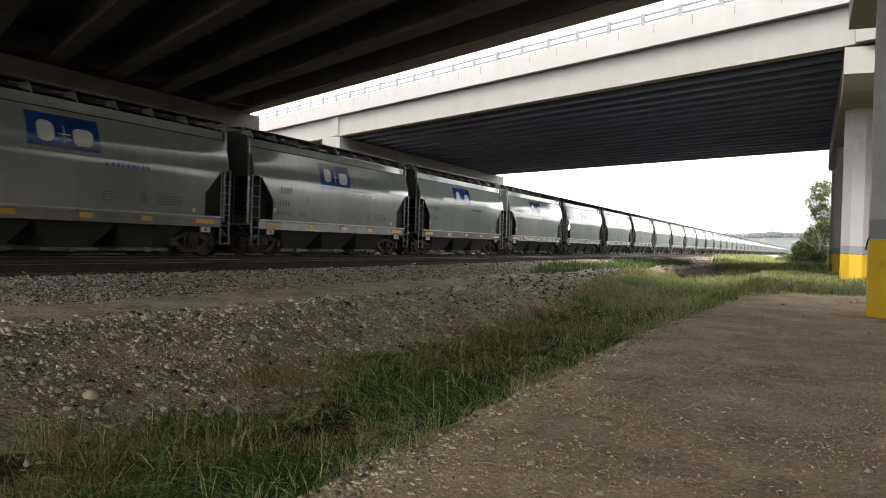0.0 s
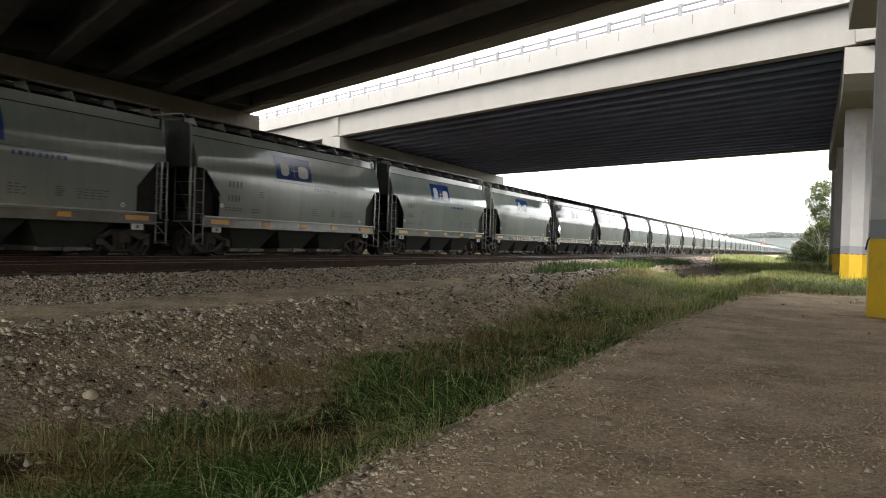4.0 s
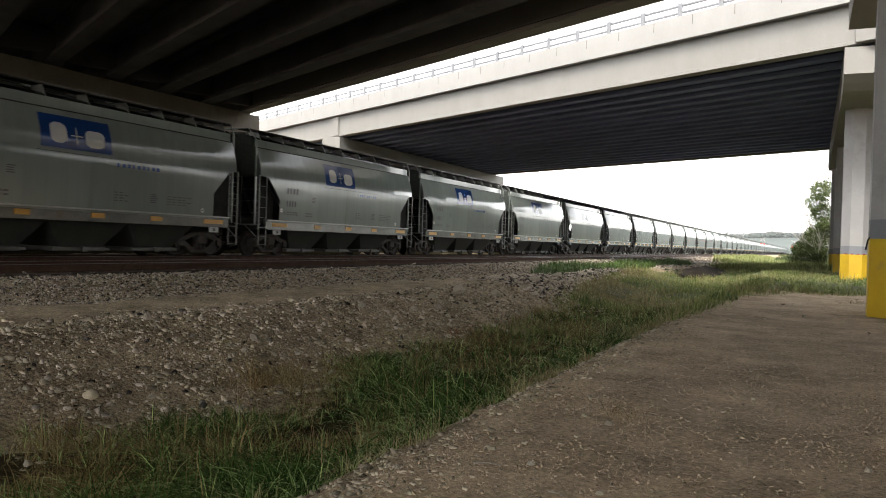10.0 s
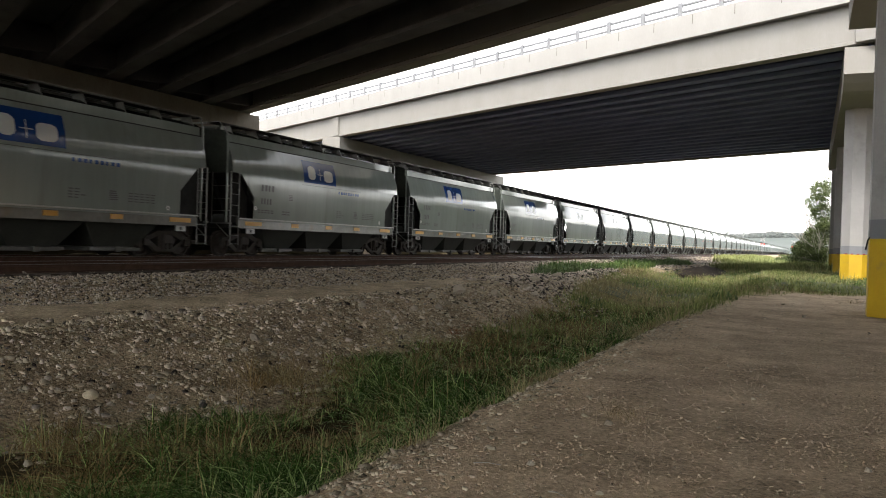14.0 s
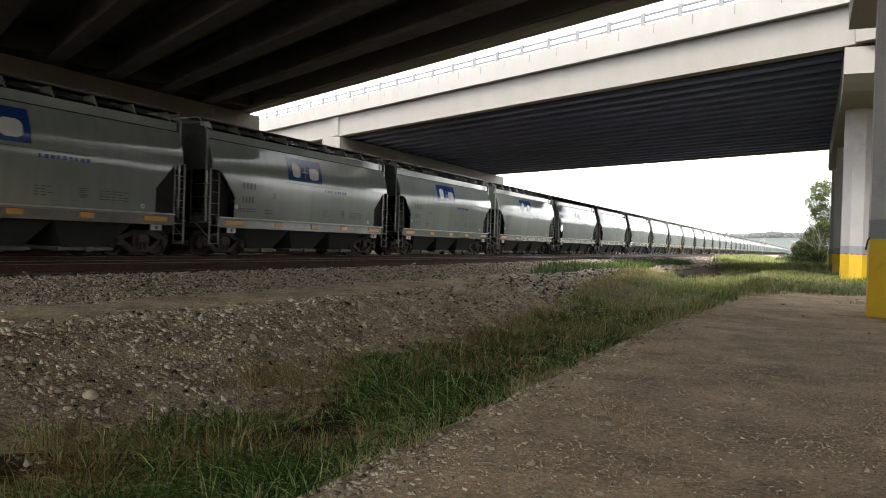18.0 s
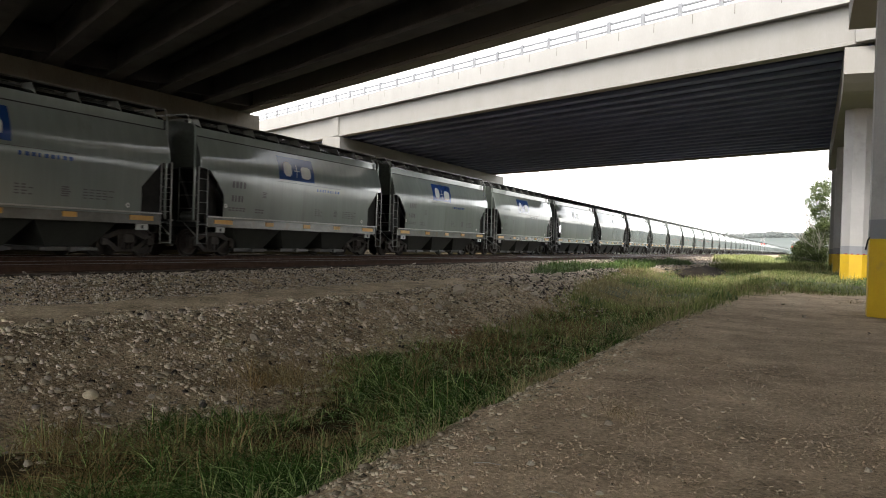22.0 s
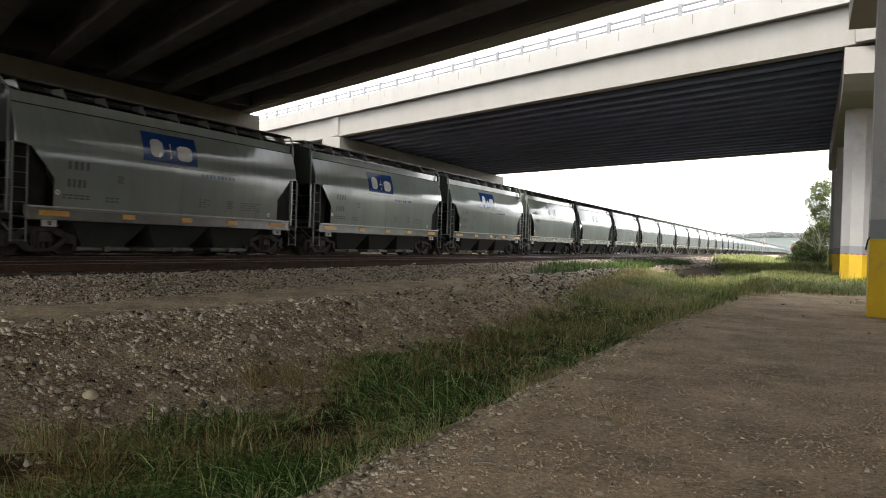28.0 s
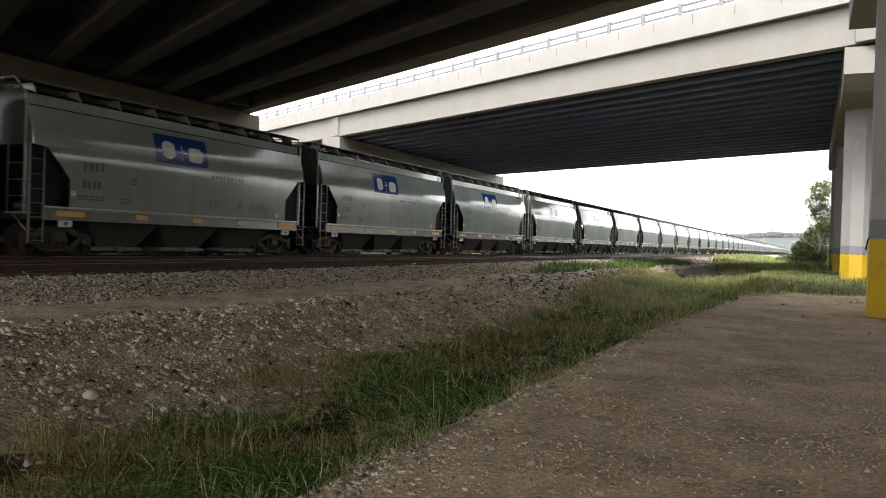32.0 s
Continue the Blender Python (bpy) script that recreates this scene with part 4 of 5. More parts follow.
def make_grass():
    x, y = scatter(10300, -9.2, -2.5, 2.0, 31, 1.2)
    edge = -2.62 + 0.3 * field_noise(y * 0, y, 0.9, 3)
    reach = bank_line(y) + 0.45 * field_noise(x, y, 0.7, 9)
    ok = (x > reach) & (x < edge) & (y < rng_np.uniform(17, 26, len(y)))
    x, y, reach, edge = x[ok], y[ok], reach[ok], edge[ok]
    lush = field_noise(x, y, 0.55, 2)
    ok = lush > rng_np.uniform(-0.55, 0.25, len(x))
    # bare hollows where the soil shows
    for hx, hy, rx, ry in ((-6.75, 6.15, 0.42, 0.4), (-4.9, 7.6, 0.3, 0.4)):
        ok &= ((x - hx) / rx) ** 2 + ((y - hy) / ry) ** 2 > 1
    x, y, lush, reach, edge = x[ok], y[ok], lush[ok], reach[ok], edge[ok]
    dry = field_noise(x, y, 0.5, 21) + 0.5 * np.exp(-((x - reach) / 0.7) ** 2) + 0.25 * np.exp(-((edge - x) / 0.25) ** 2) + 0.4 * np.exp(-((x + 6.5) ** 2 + (y - 4.9) ** 2) / 0.8) + np.interp(y, [8, 12, 20], [0, 0.12, 0.2]) + rng_np.normal(0, 0.2, len(x)) > 0.31
    tall = rng_np.uniform(0.16, 0.40, len(x)) * (1 + 1.1 * lush)
    tall *= np.interp(np.minimum(x - reach, edge - x), [0, 0.9], [0.5, 1.0])
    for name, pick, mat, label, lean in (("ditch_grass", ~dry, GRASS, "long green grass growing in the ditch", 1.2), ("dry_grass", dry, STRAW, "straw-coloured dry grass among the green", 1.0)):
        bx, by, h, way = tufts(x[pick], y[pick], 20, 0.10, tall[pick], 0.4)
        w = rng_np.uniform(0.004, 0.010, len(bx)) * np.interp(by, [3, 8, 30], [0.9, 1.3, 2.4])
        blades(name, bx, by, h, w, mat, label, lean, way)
    # paler, longer blades that stand out of the tufts
    pale = rng_np.uniform(0, 1, len(x)) < 0.5
    bx, by, h, way = tufts(x[pale], y[pale], 7, 0.12, tall[pale] * 1.1, 0.3)
    blades("pale_grass", bx, by, h, rng_np.uniform(0.005, 0.010, len(bx)) * np.interp(by, [3, 8, 30], [0.9, 1.3, 2.4]), PALE_GRASS, "pale arching grass blades in the ditch", 1.4, way)
    # the same grass further back along the ditch
    x, y = rng_np.uniform(-7.0, -2.7, 2600), rng_np.uniform(-14, 2.0, 2600)
    bx, by, h, way = tufts(x, y, 12, 0.14, rng_np.uniform(0.2, 0.5, len(x)))
    blades("ditch_grass", bx, by, h, rng_np.uniform(0.008, 0.018, len(bx)), GRASS, "long green grass growing in the ditch", 0.9, way, True)
    # dry tufts along the edge of the track and on the bank
    ey = 2.5 + 20 * rng_np.uniform(0, 1, 150) ** 1.2
    ex = -2.62 + 0.22 * field_noise(ey * 0, ey, 0.9, 3) - np.abs(rng_np.normal(0, 0.12, len(ey)))
    ex, ey = np.concatenate([ex, rng_np.normal(-6.95, 0.22, 40), rng_np.normal(-7.1, 0.35, 20)]), np.concatenate([ey, rng_np.normal(9.3, 0.25, 40), rng_np.normal(13.2, 0.5, 20)])
    bx, by, h, way = tufts(ex, ey, 16, 0.08, rng_np.uniform(0.12, 0.3, len(ex)))
    blades("edge_tufts", bx, by, h, rng_np.uniform(0.003, 0.007, len(bx)) * np.interp(by, [3, 30], [0.9, 2.0]), DRY_VERGE, "dry straw tufts along the edge of the ditch", 1.0, way)
    # a heap of dead red-brown stems on the bank
    bx, by, h, way = tufts(rng_np.normal(-7.15, 0.2, 22), rng_np.normal(16.4, 0.45, 22), 14, 0.12, rng_np.uniform(0.08, 0.2, 22))
    blades("dead_stems", bx, by, h, rng_np.uniform(0.006, 0.013, len(bx)), RUSTY_STRAW, "dead red-brown stems lying on the bank", 1.5, way)
    # brown withered clumps low in the ditch
    bx, by, h, way = tufts(np.concatenate([rng_np.normal(-5.6, 0.4, 60), rng_np.normal(-6.9, 0.25, 34)]), np.concatenate([rng_np.normal(4.6, 0.35, 60), rng_np.normal(8.9, 0.45, 34)]), 16, 0.1, rng_np.uniform(0.2, 0.42, 94))
    blades("withered_grass", bx, by, h, rng_np.uniform(0.004, 0.009, len(bx)), WITHERED, "withered brown grass clumps low in the ditch", 1.2, way)
    # thin seed stalks standing over the grass
    x, y = scatter(800, -7.5, -3.0, 2.5, 26, 1.3)
    ok = x > bank_line(y)
    x, y = x[ok], y[ok]
    blades("seed_stalks", x, y, rng_np.uniform(0.45, 0.8, len(x)), rng_np.uniform(0.004, 0.007, len(x)), STRAW, "thin dry seed stalks above the ditch grass", 0.35)
    # verge beyond the dirt track
    x, y = scatter(8200, -9.8, 12, 16, 72, 1.35)
    for n, *area in ((3600, -9.6, -1.5, 27, 50), (420, -8.2, -5.6, 26, 36), (420, -1, 9, 29.5, 32.5)):
        more = scatter(n, *area)
        x, y = np.concatenate([x, more[0]]), np.concatenate([y, more[1]])
    ok = (x > bank_line(y) + 0.1) & (y > path_end(x) + rng_np.normal(0, 0.3, len(x))) & (x > np.interp(y, [44, 52, 72], [-9.8, -7.2, -7.0]))
    bare = ((x + 6.8) / 0.8) ** 2 + ((y - 56) / 5) ** 2 < 1
    ok &= ~bare
    x, y = x[ok], y[ok]
    clump = field_noise(x, y, 0.5, 14)
    thick = clump > rng_np.uniform(-0.9, -0.1, len(x))
    x, y, clump = x[thick], y[thick], clump[thick]
    dry = field_noise(x, y, 0.22, 4) + np.interp(x, [-9, -4], [0.3, 0.0]) + rng_np.normal(0, 0.25, len(x)) > 0.27
    tall = rng_np.uniform(0.14, 0.36, len(x)) * (1 + 0.9 * clump) * np.interp(y - path_end(x), [0, 2.5], [0.45, 1.0])
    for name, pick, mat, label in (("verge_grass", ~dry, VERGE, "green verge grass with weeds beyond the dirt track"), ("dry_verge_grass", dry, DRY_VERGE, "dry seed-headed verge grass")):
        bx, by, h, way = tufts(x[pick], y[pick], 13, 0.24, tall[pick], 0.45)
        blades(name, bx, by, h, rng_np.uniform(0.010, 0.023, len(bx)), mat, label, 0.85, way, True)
    # grass under the far bridge, in the brighter meadow colour to offset its shade
    x, y = scatter(26000, -7.6, 10, 40, 92, 1.2)
    ok = (y > 62) | (x > -5.2)
    x, y = x[ok], y[ok]
    blades("far_verge_grass", x, y, rng_np.uniform(0.15, 0.42, len(x)), rng_np.uniform(0.014, 0.032, len(x)), MEADOW, "thick green grass under the far bridge, brightened against its shade", 0.9, None, True)
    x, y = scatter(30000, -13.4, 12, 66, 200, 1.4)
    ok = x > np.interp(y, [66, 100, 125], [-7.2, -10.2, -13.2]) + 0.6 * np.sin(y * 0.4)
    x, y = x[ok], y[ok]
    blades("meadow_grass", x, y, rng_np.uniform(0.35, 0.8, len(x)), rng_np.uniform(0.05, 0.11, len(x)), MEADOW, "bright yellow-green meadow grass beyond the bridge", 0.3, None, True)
    # flower heads and broad weeds among the verge grass
    x, y = scatter(2800, -8.0, 8, 22, 75, 1.2)
    ok = (x > bank_line(y) + 0.3) & (y > path_end(x) + 0.6) & (((x + 7.4) / 2) ** 2 + ((y - 52) / 11) ** 2 > 1) & (x > np.interp(y, [44, 52, 72], [-9.8, -6.6, -6.6]))
    x, y = x[ok], y[ok]
    stones("wild_flowers", x, y, rng_np.uniform(0.008, 0.019, len(x)), FLOWER, "small pale yellow flowers in the verge", "flowers", 0.8, 0.0, True, rng_np.uniform(0.18, 0.42, len(x)))
    x, y = [], []
    for _ in range(90):
        cx, cy = rng_np.uniform(-8, 9), rng_np.uniform(20, 62)
        if cx > bank_line(cy) and cy > path_end(cx) + 0.4:
            x += list(rng_np.normal(cx, 0.22, 45))
            y += list(rng_np.normal(cy, 0.3, 45))
    x, y = np.array(x), np.array(y)
    blades("verge_weeds", x, y, rng_np.uniform(0.18, 0.48, len(x)), rng_np.uniform(0.02, 0.05, len(x)), WEED, "broad-leaved green weeds in the verge", 0.95, None, True)
    # undergrowth on the slope beyond the railway, added to stand in for shade
    x, y = rng_np.uniform(-32, -27.5, 7000), rng_np.uniform(-5, 75, 7000)
    blades("slope_undergrowth", x, y, rng_np.uniform(0.3, 0.8, len(x)), rng_np.uniform(0.04, 0.08, len(x)), GRASS, "rough grass added beyond the railway to darken the backdrop", 0.6, None, True)
    x, y = rng_np.uniform(-76, -30, 14000), rng_np.uniform(-5, 100, 14000)
    blades("bank_undergrowth", x, y, rng_np.uniform(0.5, 1.0, len(x)), rng_np.uniform(0.14, 0.26, len(x)), GRASS, "rough growth added on the far embankment to darken the backdrop", 0.7, None, True)
    # leafy weeds on the bench beside the ballast
    x, y = scatter(9000, -12.3, -9.0, 31, 76, 1.0)
    ok = np.abs(x + 10.9 + 0.5 * np.sin(y * 0.35)) < np.interp(y, [31, 36, 62, 76], [0.3, 0.9, 1.4, 1.0])
    x, y = x[ok], y[ok]
    blades("bench_weeds", x, y, rng_np.uniform(0.2, 0.6, len(x)), rng_np.uniform(0.025, 0.06, len(x)), WEED, "leafy green weeds beside the ballast", 0.9, None, True)
    # bits of straw lying on the track
    x, y = scatter(2600, -2.2, 5.0, 2.5, 26, 1.5)
    keep = field_noise(x, y, 0.7, 40) > -0.1
    x, y = x[keep], y[keep]
    n = len(x)
    a, half, w = rng_np.uniform(0, np.pi, n), rng_np.uniform(0.015, 0.06, n), rng_np.uniform(0.0015, 0.003, n)
    z = heights(x, y) + 0.012
    d, q = np.stack([np.cos(a), np.sin(a), rng_np.normal(0, 0.05, n)], 1) * half[:, None], np.stack([-np.sin(a), np.cos(a), np.full(n, 0.4)], 1) * w[:, None]
    p = np.stack([x, y, z], 1)
    v = np.stack([p - d - q, p + d - q, p + d + q, p - d + q], 1).reshape(-1, 3)
    ob = new("straw_litter", quick_mesh("straw_litter", v, (np.arange(n) * 4)[:, None] + np.arange(4)[None], LITTER))
    tagged(ob, "bits of dry straw lying on the dirt track", "straw", kind="stuff")
    # small dry tufts on the track
    x, y = [], []
    for cx, cy in ((1.32, 4.9), (0.9, 6.2), (1.0, 24.5), (1.3, 25.0), (-1.3, 6.2), (0.3, 4.0), (-8.0, 9.3), (-7.9, 12.5), (-8.3, 15.0)):
        x += list(rng_np.normal(cx, 0.10, 60))
        y += list(rng_np.normal(cy, 0.10, 60))
    x, y = np.array(x), np.array(y)
    blades("dry_tufts", x, y, rng_np.uniform(0.04, 0.16, len(x)), np.full(len(x), 0.006), STRAW, "small dry grass tufts on the dirt", 0.9)


OCT_V = np.array([(1, 0, 0), (0, 1, 0), (-1, 0, 0), (0, -1, 0), (0, 0, 1), (0, 0, -1)], float)
OCT_F = np.array([(0, 1, 4), (1, 2, 4), (2, 3, 4), (3, 0, 4), (1, 0, 5), (2, 1, 5), (3, 2, 5), (0, 3, 5)])


CUBE_V = np.array([(a, b, c) for a in (-1, 1) for b in (-1, 1) for c in (-1, 1)], float) * 0.8
CUBE_F = np.array([(0, 1, 3), (0, 3, 2), (4, 6, 7), (4, 7, 5), (0, 4, 5), (0, 5, 1), (2, 3, 7), (2, 7, 6), (0, 2, 6), (0, 6, 4), (1, 5, 7), (1, 7, 3)])


def stones(name, x, y, size, mat, label, category, flat=0.65, sink=0.25, plain=False, lift=0.0):
    """Many angular stones in one mesh."""
    n = len(x)
    z = heights(x, y) + lift
    shape, tris = (OCT_V, OCT_F) if plain else (CUBE_V, CUBE_F)
    v = shape[None] * rng_np.uniform(0.45, 1.35, (n, len(shape), 1)) + rng_np.normal(0, 0.16, (n, len(shape), 3))
    v = v * np.stack([rng_np.uniform(0.6, 1.5, n), rng_np.uniform(0.6, 1.5, n), rng_np.uniform(0.8, 1.15, n) * flat], 1)[:, None] * size[:, None, None]
    a = rng_np.uniform(0, 2 * np.pi, n)
    t = rng_np.normal(0, 0.5, n)
    v = np.stack([v[..., 0], v[..., 1] * np.cos(t)[:, None] - v[..., 2] * np.sin(t)[:, None], v[..., 1] * np.sin(t)[:, None] + v[..., 2] * np.cos(t)[:, None]], 2)
    v = np.stack([v[..., 0] * np.cos(a)[:, None] - v[..., 1] * np.sin(a)[:, None], v[..., 0] * np.sin(a)[:, None] + v[..., 1] * np.cos(a)[:, None], v[..., 2]], 2)
    v += np.stack([x, y, z + size * flat * (1 - 2 * sink)], 1)[:, None]
    f = (np.arange(n) * len(shape))[:, None, None] + tris[None]
    ob = new(name, quick_mesh(name, v.reshape(-1, 3), f.reshape(-1, 3), mat))
    return tagged(ob, label, category, kind="stuff")


def sizes(n, mean, spread_, top):
    return np.minimum(top, mean * np.exp(rng_np.normal(0, spread_, n)))


def make_stones():
    x, y = scatter(33000, -14.5, -10.9, 5, 62, 1.6)
    stones("track_ballast", x, y, sizes(len(x), 0.018, 0.35, 0.045) * np.interp(y, [5, 60], [1.0, 2.2]), TRACK_BALLAST, "grey crushed stone ballast along the track", "ballast", 0.7, 0.25, True)
    x, y = scatter(4000, -22.5, -15.0, 8, 70, 1.4)
    stones("bed_ballast", x, y, sizes(len(x), 0.045, 0.3, 0.08), BALLAST, "dark ballast between the rails", "ballast", 0.5)
    x, y = scatter(30000, -9.9, -5.7, 3.0, 32, 1.3)
    ok = rng_np.uniform(0, 1, len(x)) < np.interp(x, [-9.9, -8.9], [0.05, 1.0])
    x, y = x[ok], y[ok]
    big = np.array([noise.noise((a * 0.6, b * 0.6, 31)) for a, b in zip(x, y)])
    ok = (big > rng_np.uniform(-0.95, 0.38, len(x))) & (rng_np.uniform(0, 1, len(x)) < np.interp(x - bank_line(y), [-0.7, -0.2], [1.0, 0.3]))
    x, y = x[ok], y[ok]
    stones("bank_rubble", x, y, sizes(len(x), 0.0125, 0.62, 0.05) * np.interp(y, [3, 30], [1.0, 1.4]), STONE, "grey-brown rubble on the stony bank", "rubble", 0.6, 0.36)
    x, y = scatter(24000, -9.8, -5.8, 3.0, 30, 1.3)
    ok = rng_np.uniform(0, 1, len(x)) < np.interp(x - bank_line(y), [-0.6, -0.1], [1.0, 0.35])
    x, y = x[ok], y[ok]
    stones("bank_grit", x, y, sizes(len(x), 0.0085, 0.45, 0.018) * np.interp(y, [3, 30], [1.0, 1.6]), STONE, "small angular grit on the stony bank", "gravel", 0.7, 0.2, True)
    x, y = scatter(4500, -9.4, -6.3, 3.0, 32, 1.3)
    stones("grey_bank_rubble", x, y, sizes(len(x), 0.013, 0.55, 0.042) * np.interp(y, [3, 30], [1.0, 1.4]), BALLAST, "blue-grey broken stone on the bank", "rubble", 0.7, 0.3)
    x, y = scatter(7500, -15.2, -8.2, 52, 120, 1.3)
    ok = x < np.interp(y, [52, 100, 120], [-7.6, -9.5, -11.5])
    x, y = x[ok], y[ok]
    stones("far_ballast", x, y, sizes(len(x), 0.055, 0.35, 0.12), BALLAST, "grey ballast spread beside the track", "ballast", 0.4, 0.3)
    x, y = scatter(11000, -11.6, -8.9, 5.0, 40, 1.3)
    ok = rng_np.uniform(0, 1, len(x)) < np.interp(x, [-11.6, -11.0, -9.8, -8.9], [1.0, 0.5, 0.5, 1.0])
    x, y = x[ok], y[ok]
    stones("bench_gravel", x, y, sizes(len(x), 0.012, 0.5, 0.04), STONE, "loose gravel on the dirt bench", "gravel", 0.6, 0.3, True)
    x, y = scatter(9000, -10.6, -7.4, 24, 46, 1.0)
    ok = x < bank_line(y) + 0.1
    x, y = x[ok], y[ok]
    stones("pale_rubble_heap", x, y, sizes(len(x), 0.026, 0.45, 0.09), BALLAST, "grey rubble spilled down the bank", "rubble", 0.7, 0.2)
    x, y = scatter(38000, -2.3, 6.0, 2.6, 30, 1.7)
    keep = field_noise(x, y, 0.6, 60) > rng_np.uniform(-1.0, 0.5, len(x)) + 0.1 * (x - 1)
    x, y = x[keep], y[keep]
    stones("track_gravel", x, y, sizes(len(x), 0.0042, 0.68, 0.017), PEBBLE, "fine gravel trodden into the dirt track", "gravel", 0.6, 0.32, True, 0.006)
    x, y = scatter(46000, -2.4, 4.6, 3.0, 12, 1.7)
    keep = field_noise(x, y, 0.9, 77) + 0.5 * field_noise(x, y, 3.1, 78) > rng_np.uniform(-0.5, 0.7, len(x))
    x, y = x[keep], y[keep]
    stones("dirt_crumbs", x, y, sizes(len(x), 0.0062, 0.45, 0.015), CRUMB, "loose crumbs of dry dirt on the track", "dirt", 0.7, 0.3, True, 0.006)
    x, y = scatter(650, -2.3, 5.5, 2.2, 28, 1.6)
    stones("track_pebbles", x, y, sizes(len(x), 0.009, 0.35, 0.02) * np.interp(y, [3, 28], [1.0, 2.0]), STONE, "scattered pebbles lying on the dirt track", "gravel", 0.55, 0.25, False, 0.006)
    y = 2.0 + 24 * rng_np.uniform(0, 1, 3600) ** 1.6
    x = -2.5 + 0.16 * np.array([noise.noise((b * 0.9, 3, 0)) for b in y]) + np.abs(rng_np.normal(0, 0.3, len(y)))
    keep = field_noise(x, y, 0.8, 17) > rng_np.uniform(-1.0, 0.1, len(x))
    x, y = x[keep], y[keep]
    stones("edge_gravel", x, y, sizes(len(x), 0.0115, 0.45, 0.024), STONE, "row of pale stones along the ditch edge", "gravel", 0.65, 0.42, False, 0.004)


def cobble_mesh(seed):
    bm = bmesh.new()
    bmesh.ops.create_icosphere(bm, subdivisions=2, radius=1.0)
    for v in bm.verts:
        k = 1 + 0.22 * noise.noise(v.co * 1.1 + Vector((seed * 7.1, 0, 0))) + 0.08 * noise.noise(v.co * 3 + Vector((0, seed * 3.3, 0)))
        v.co = Vector((v.co.x * k * 1.2, v.co.y * k, v.co.z * k * 0.72))
    if seed:
        # broken faces on all but the round river stone
        for c in range(7):
            way = Vector((math.sin(seed * 3.1 + c * 2.4), math.cos(seed * 5.3 + c * 1.7), 0.9 * math.sin(c * 1.9 + seed))).normalized()
            cut = 0.62 + 0.06 * math.sin(seed * 11 + c * 5)
            for v in bm.verts:
                over = v.co.dot(way) - cut
                if over > 0:
                    v.co -= way * over
    me = bpy.data.meshes.new("cobble")
    bm.to_mesh(me)
    bm.free()
    me.materials.append(COBBLE if seed else RIVER_STONE)
    me.shade_smooth()
    if seed:
        me.set_sharp_from_angle(angle=radians(22))
    return me


def make_cobbles():
    rng = random.Random(12)
    models = [cobble_mesh(i) for i in range(5)]
    places = [(-7.40, 6.37, 0.078), (-7.1, 6.1, 0.04), (-7.2, 7.1, 0.045), (-13.2, 9.8, 0.07), (-9.0, 8.75, 0.09), (-8.0, 10.0, 0.10), (-7.7, 9.4, 0.06), (-6.7, 10.3, 0.08),
              (-8.5, 14.1, 0.10), (-8.6, 17.6, 0.13), (-8.1, 17.0, 0.13), (-8.7, 19.5, 0.22), (-8.4, 21.5, 0.17), (-8.2, 15.9, 0.11), (-9.3, 30.5, 0.2), (-9.0, 27.0, 0.18),
              (-1.35, 5.85, 0.04), (-1.5, 4.5, 0.03), (0.72, 4.6, 0.022), (0.35, 5.55, 0.028), (-2.2, 4.1, 0.03), (-1.0, 4.2, 0.024), (-2.3, 7.6, 0.035)]
    for _ in range(30):
        y = 5.6 + 20 * rng.random() ** 1.3
        places.append((rng.uniform(-9.2, -7.2), y, rng.uniform(0.022, 0.045)))
    for x, y, r in places:
        ob = new("cobble", models[0] if r == 0.078 else rng.choice(models[1:]))
        ob.matrix_basis = pose(x, y, ground_z(x, y) + r * 0.42, rng.uniform(-12, 12), rng.uniform(-12, 12), rng.uniform(0, 360)) @ Matrix.Diagonal((r, r, r, 1))
        tagged(ob, "smooth pale yellow river stone on the bank" if r == 0.078 else "broken pale brown stone lying on the bank" if x < -3 else "small rounded stone lying on the dirt track", "stone", "loose cobbles")
    # sticks and dry stems on the ground
    for x, y, length, turn in ((-1.72, 4.35, 0.17, 15), (-1.2, 4.05, 0.1, -20), (0.55, 4.6, 0.3, -35), (0.75, 4.15, 0.28, -30), (-8.3, 13.0, 0.9, -12), (-7.6, 7.3, 0.5, 40), (-6.9, 6.0, 0.5, 10)):
        z = ground_z(x, y) + 0.012
        c, s = math.cos(radians(turn)) * length / 2, math.sin(radians(turn)) * length / 2
        b = Build().rod((-c, -s, 0), (0, 0.01, 0.006), 0.004, 5).rod((0, 0.01, 0.006), (c, s, 0.0), 0.003, 5)
        ob = part("stick", b, BARK, None)
        ob.location = (x, y, z)
        tagged(ob, "thin dry stick lying on the ground", "stick", "dry sticks")


def make_field():
    """Grass-covered ground beyond the dirt track and beyond the railway."""
    b = Build()
    ys = spread(84, 220, 10) + [220, 300, 400, 600, 900, 1400, 2200, 3400]
    xs = [-9.6, -8, -6, -4, -2, 0, 2, 4, 7, 12, 20, 40, 100, 300, 1000, 2900]
    b.sheet([[(x, y, ground_z(x, y) + 0.05) for x in xs] for y in ys])
    b.sheet([[(x, y, ground_z(x, y) + 0.05) for x in xs[:10]] for y in spread(30.2, 84, 2) + [84]])
    ob = part("field", b, FIELD, None, "grassy field stretching away beside the railway", True)
    tagged(ob, category="field", kind="structure")
    b = Build()
    b.sheet([[(x, y, ground_z(x, y) + 0.05) for x in (-2900, -1000, -300, -90, -60, -45, -36, -28)] for y in (135, 200, 400, 900, 2000, 3400)])
    ob = part("field", b, FIELD, None, "grassy field beyond the railway", True)
    tagged(ob, category="field", kind="structure")


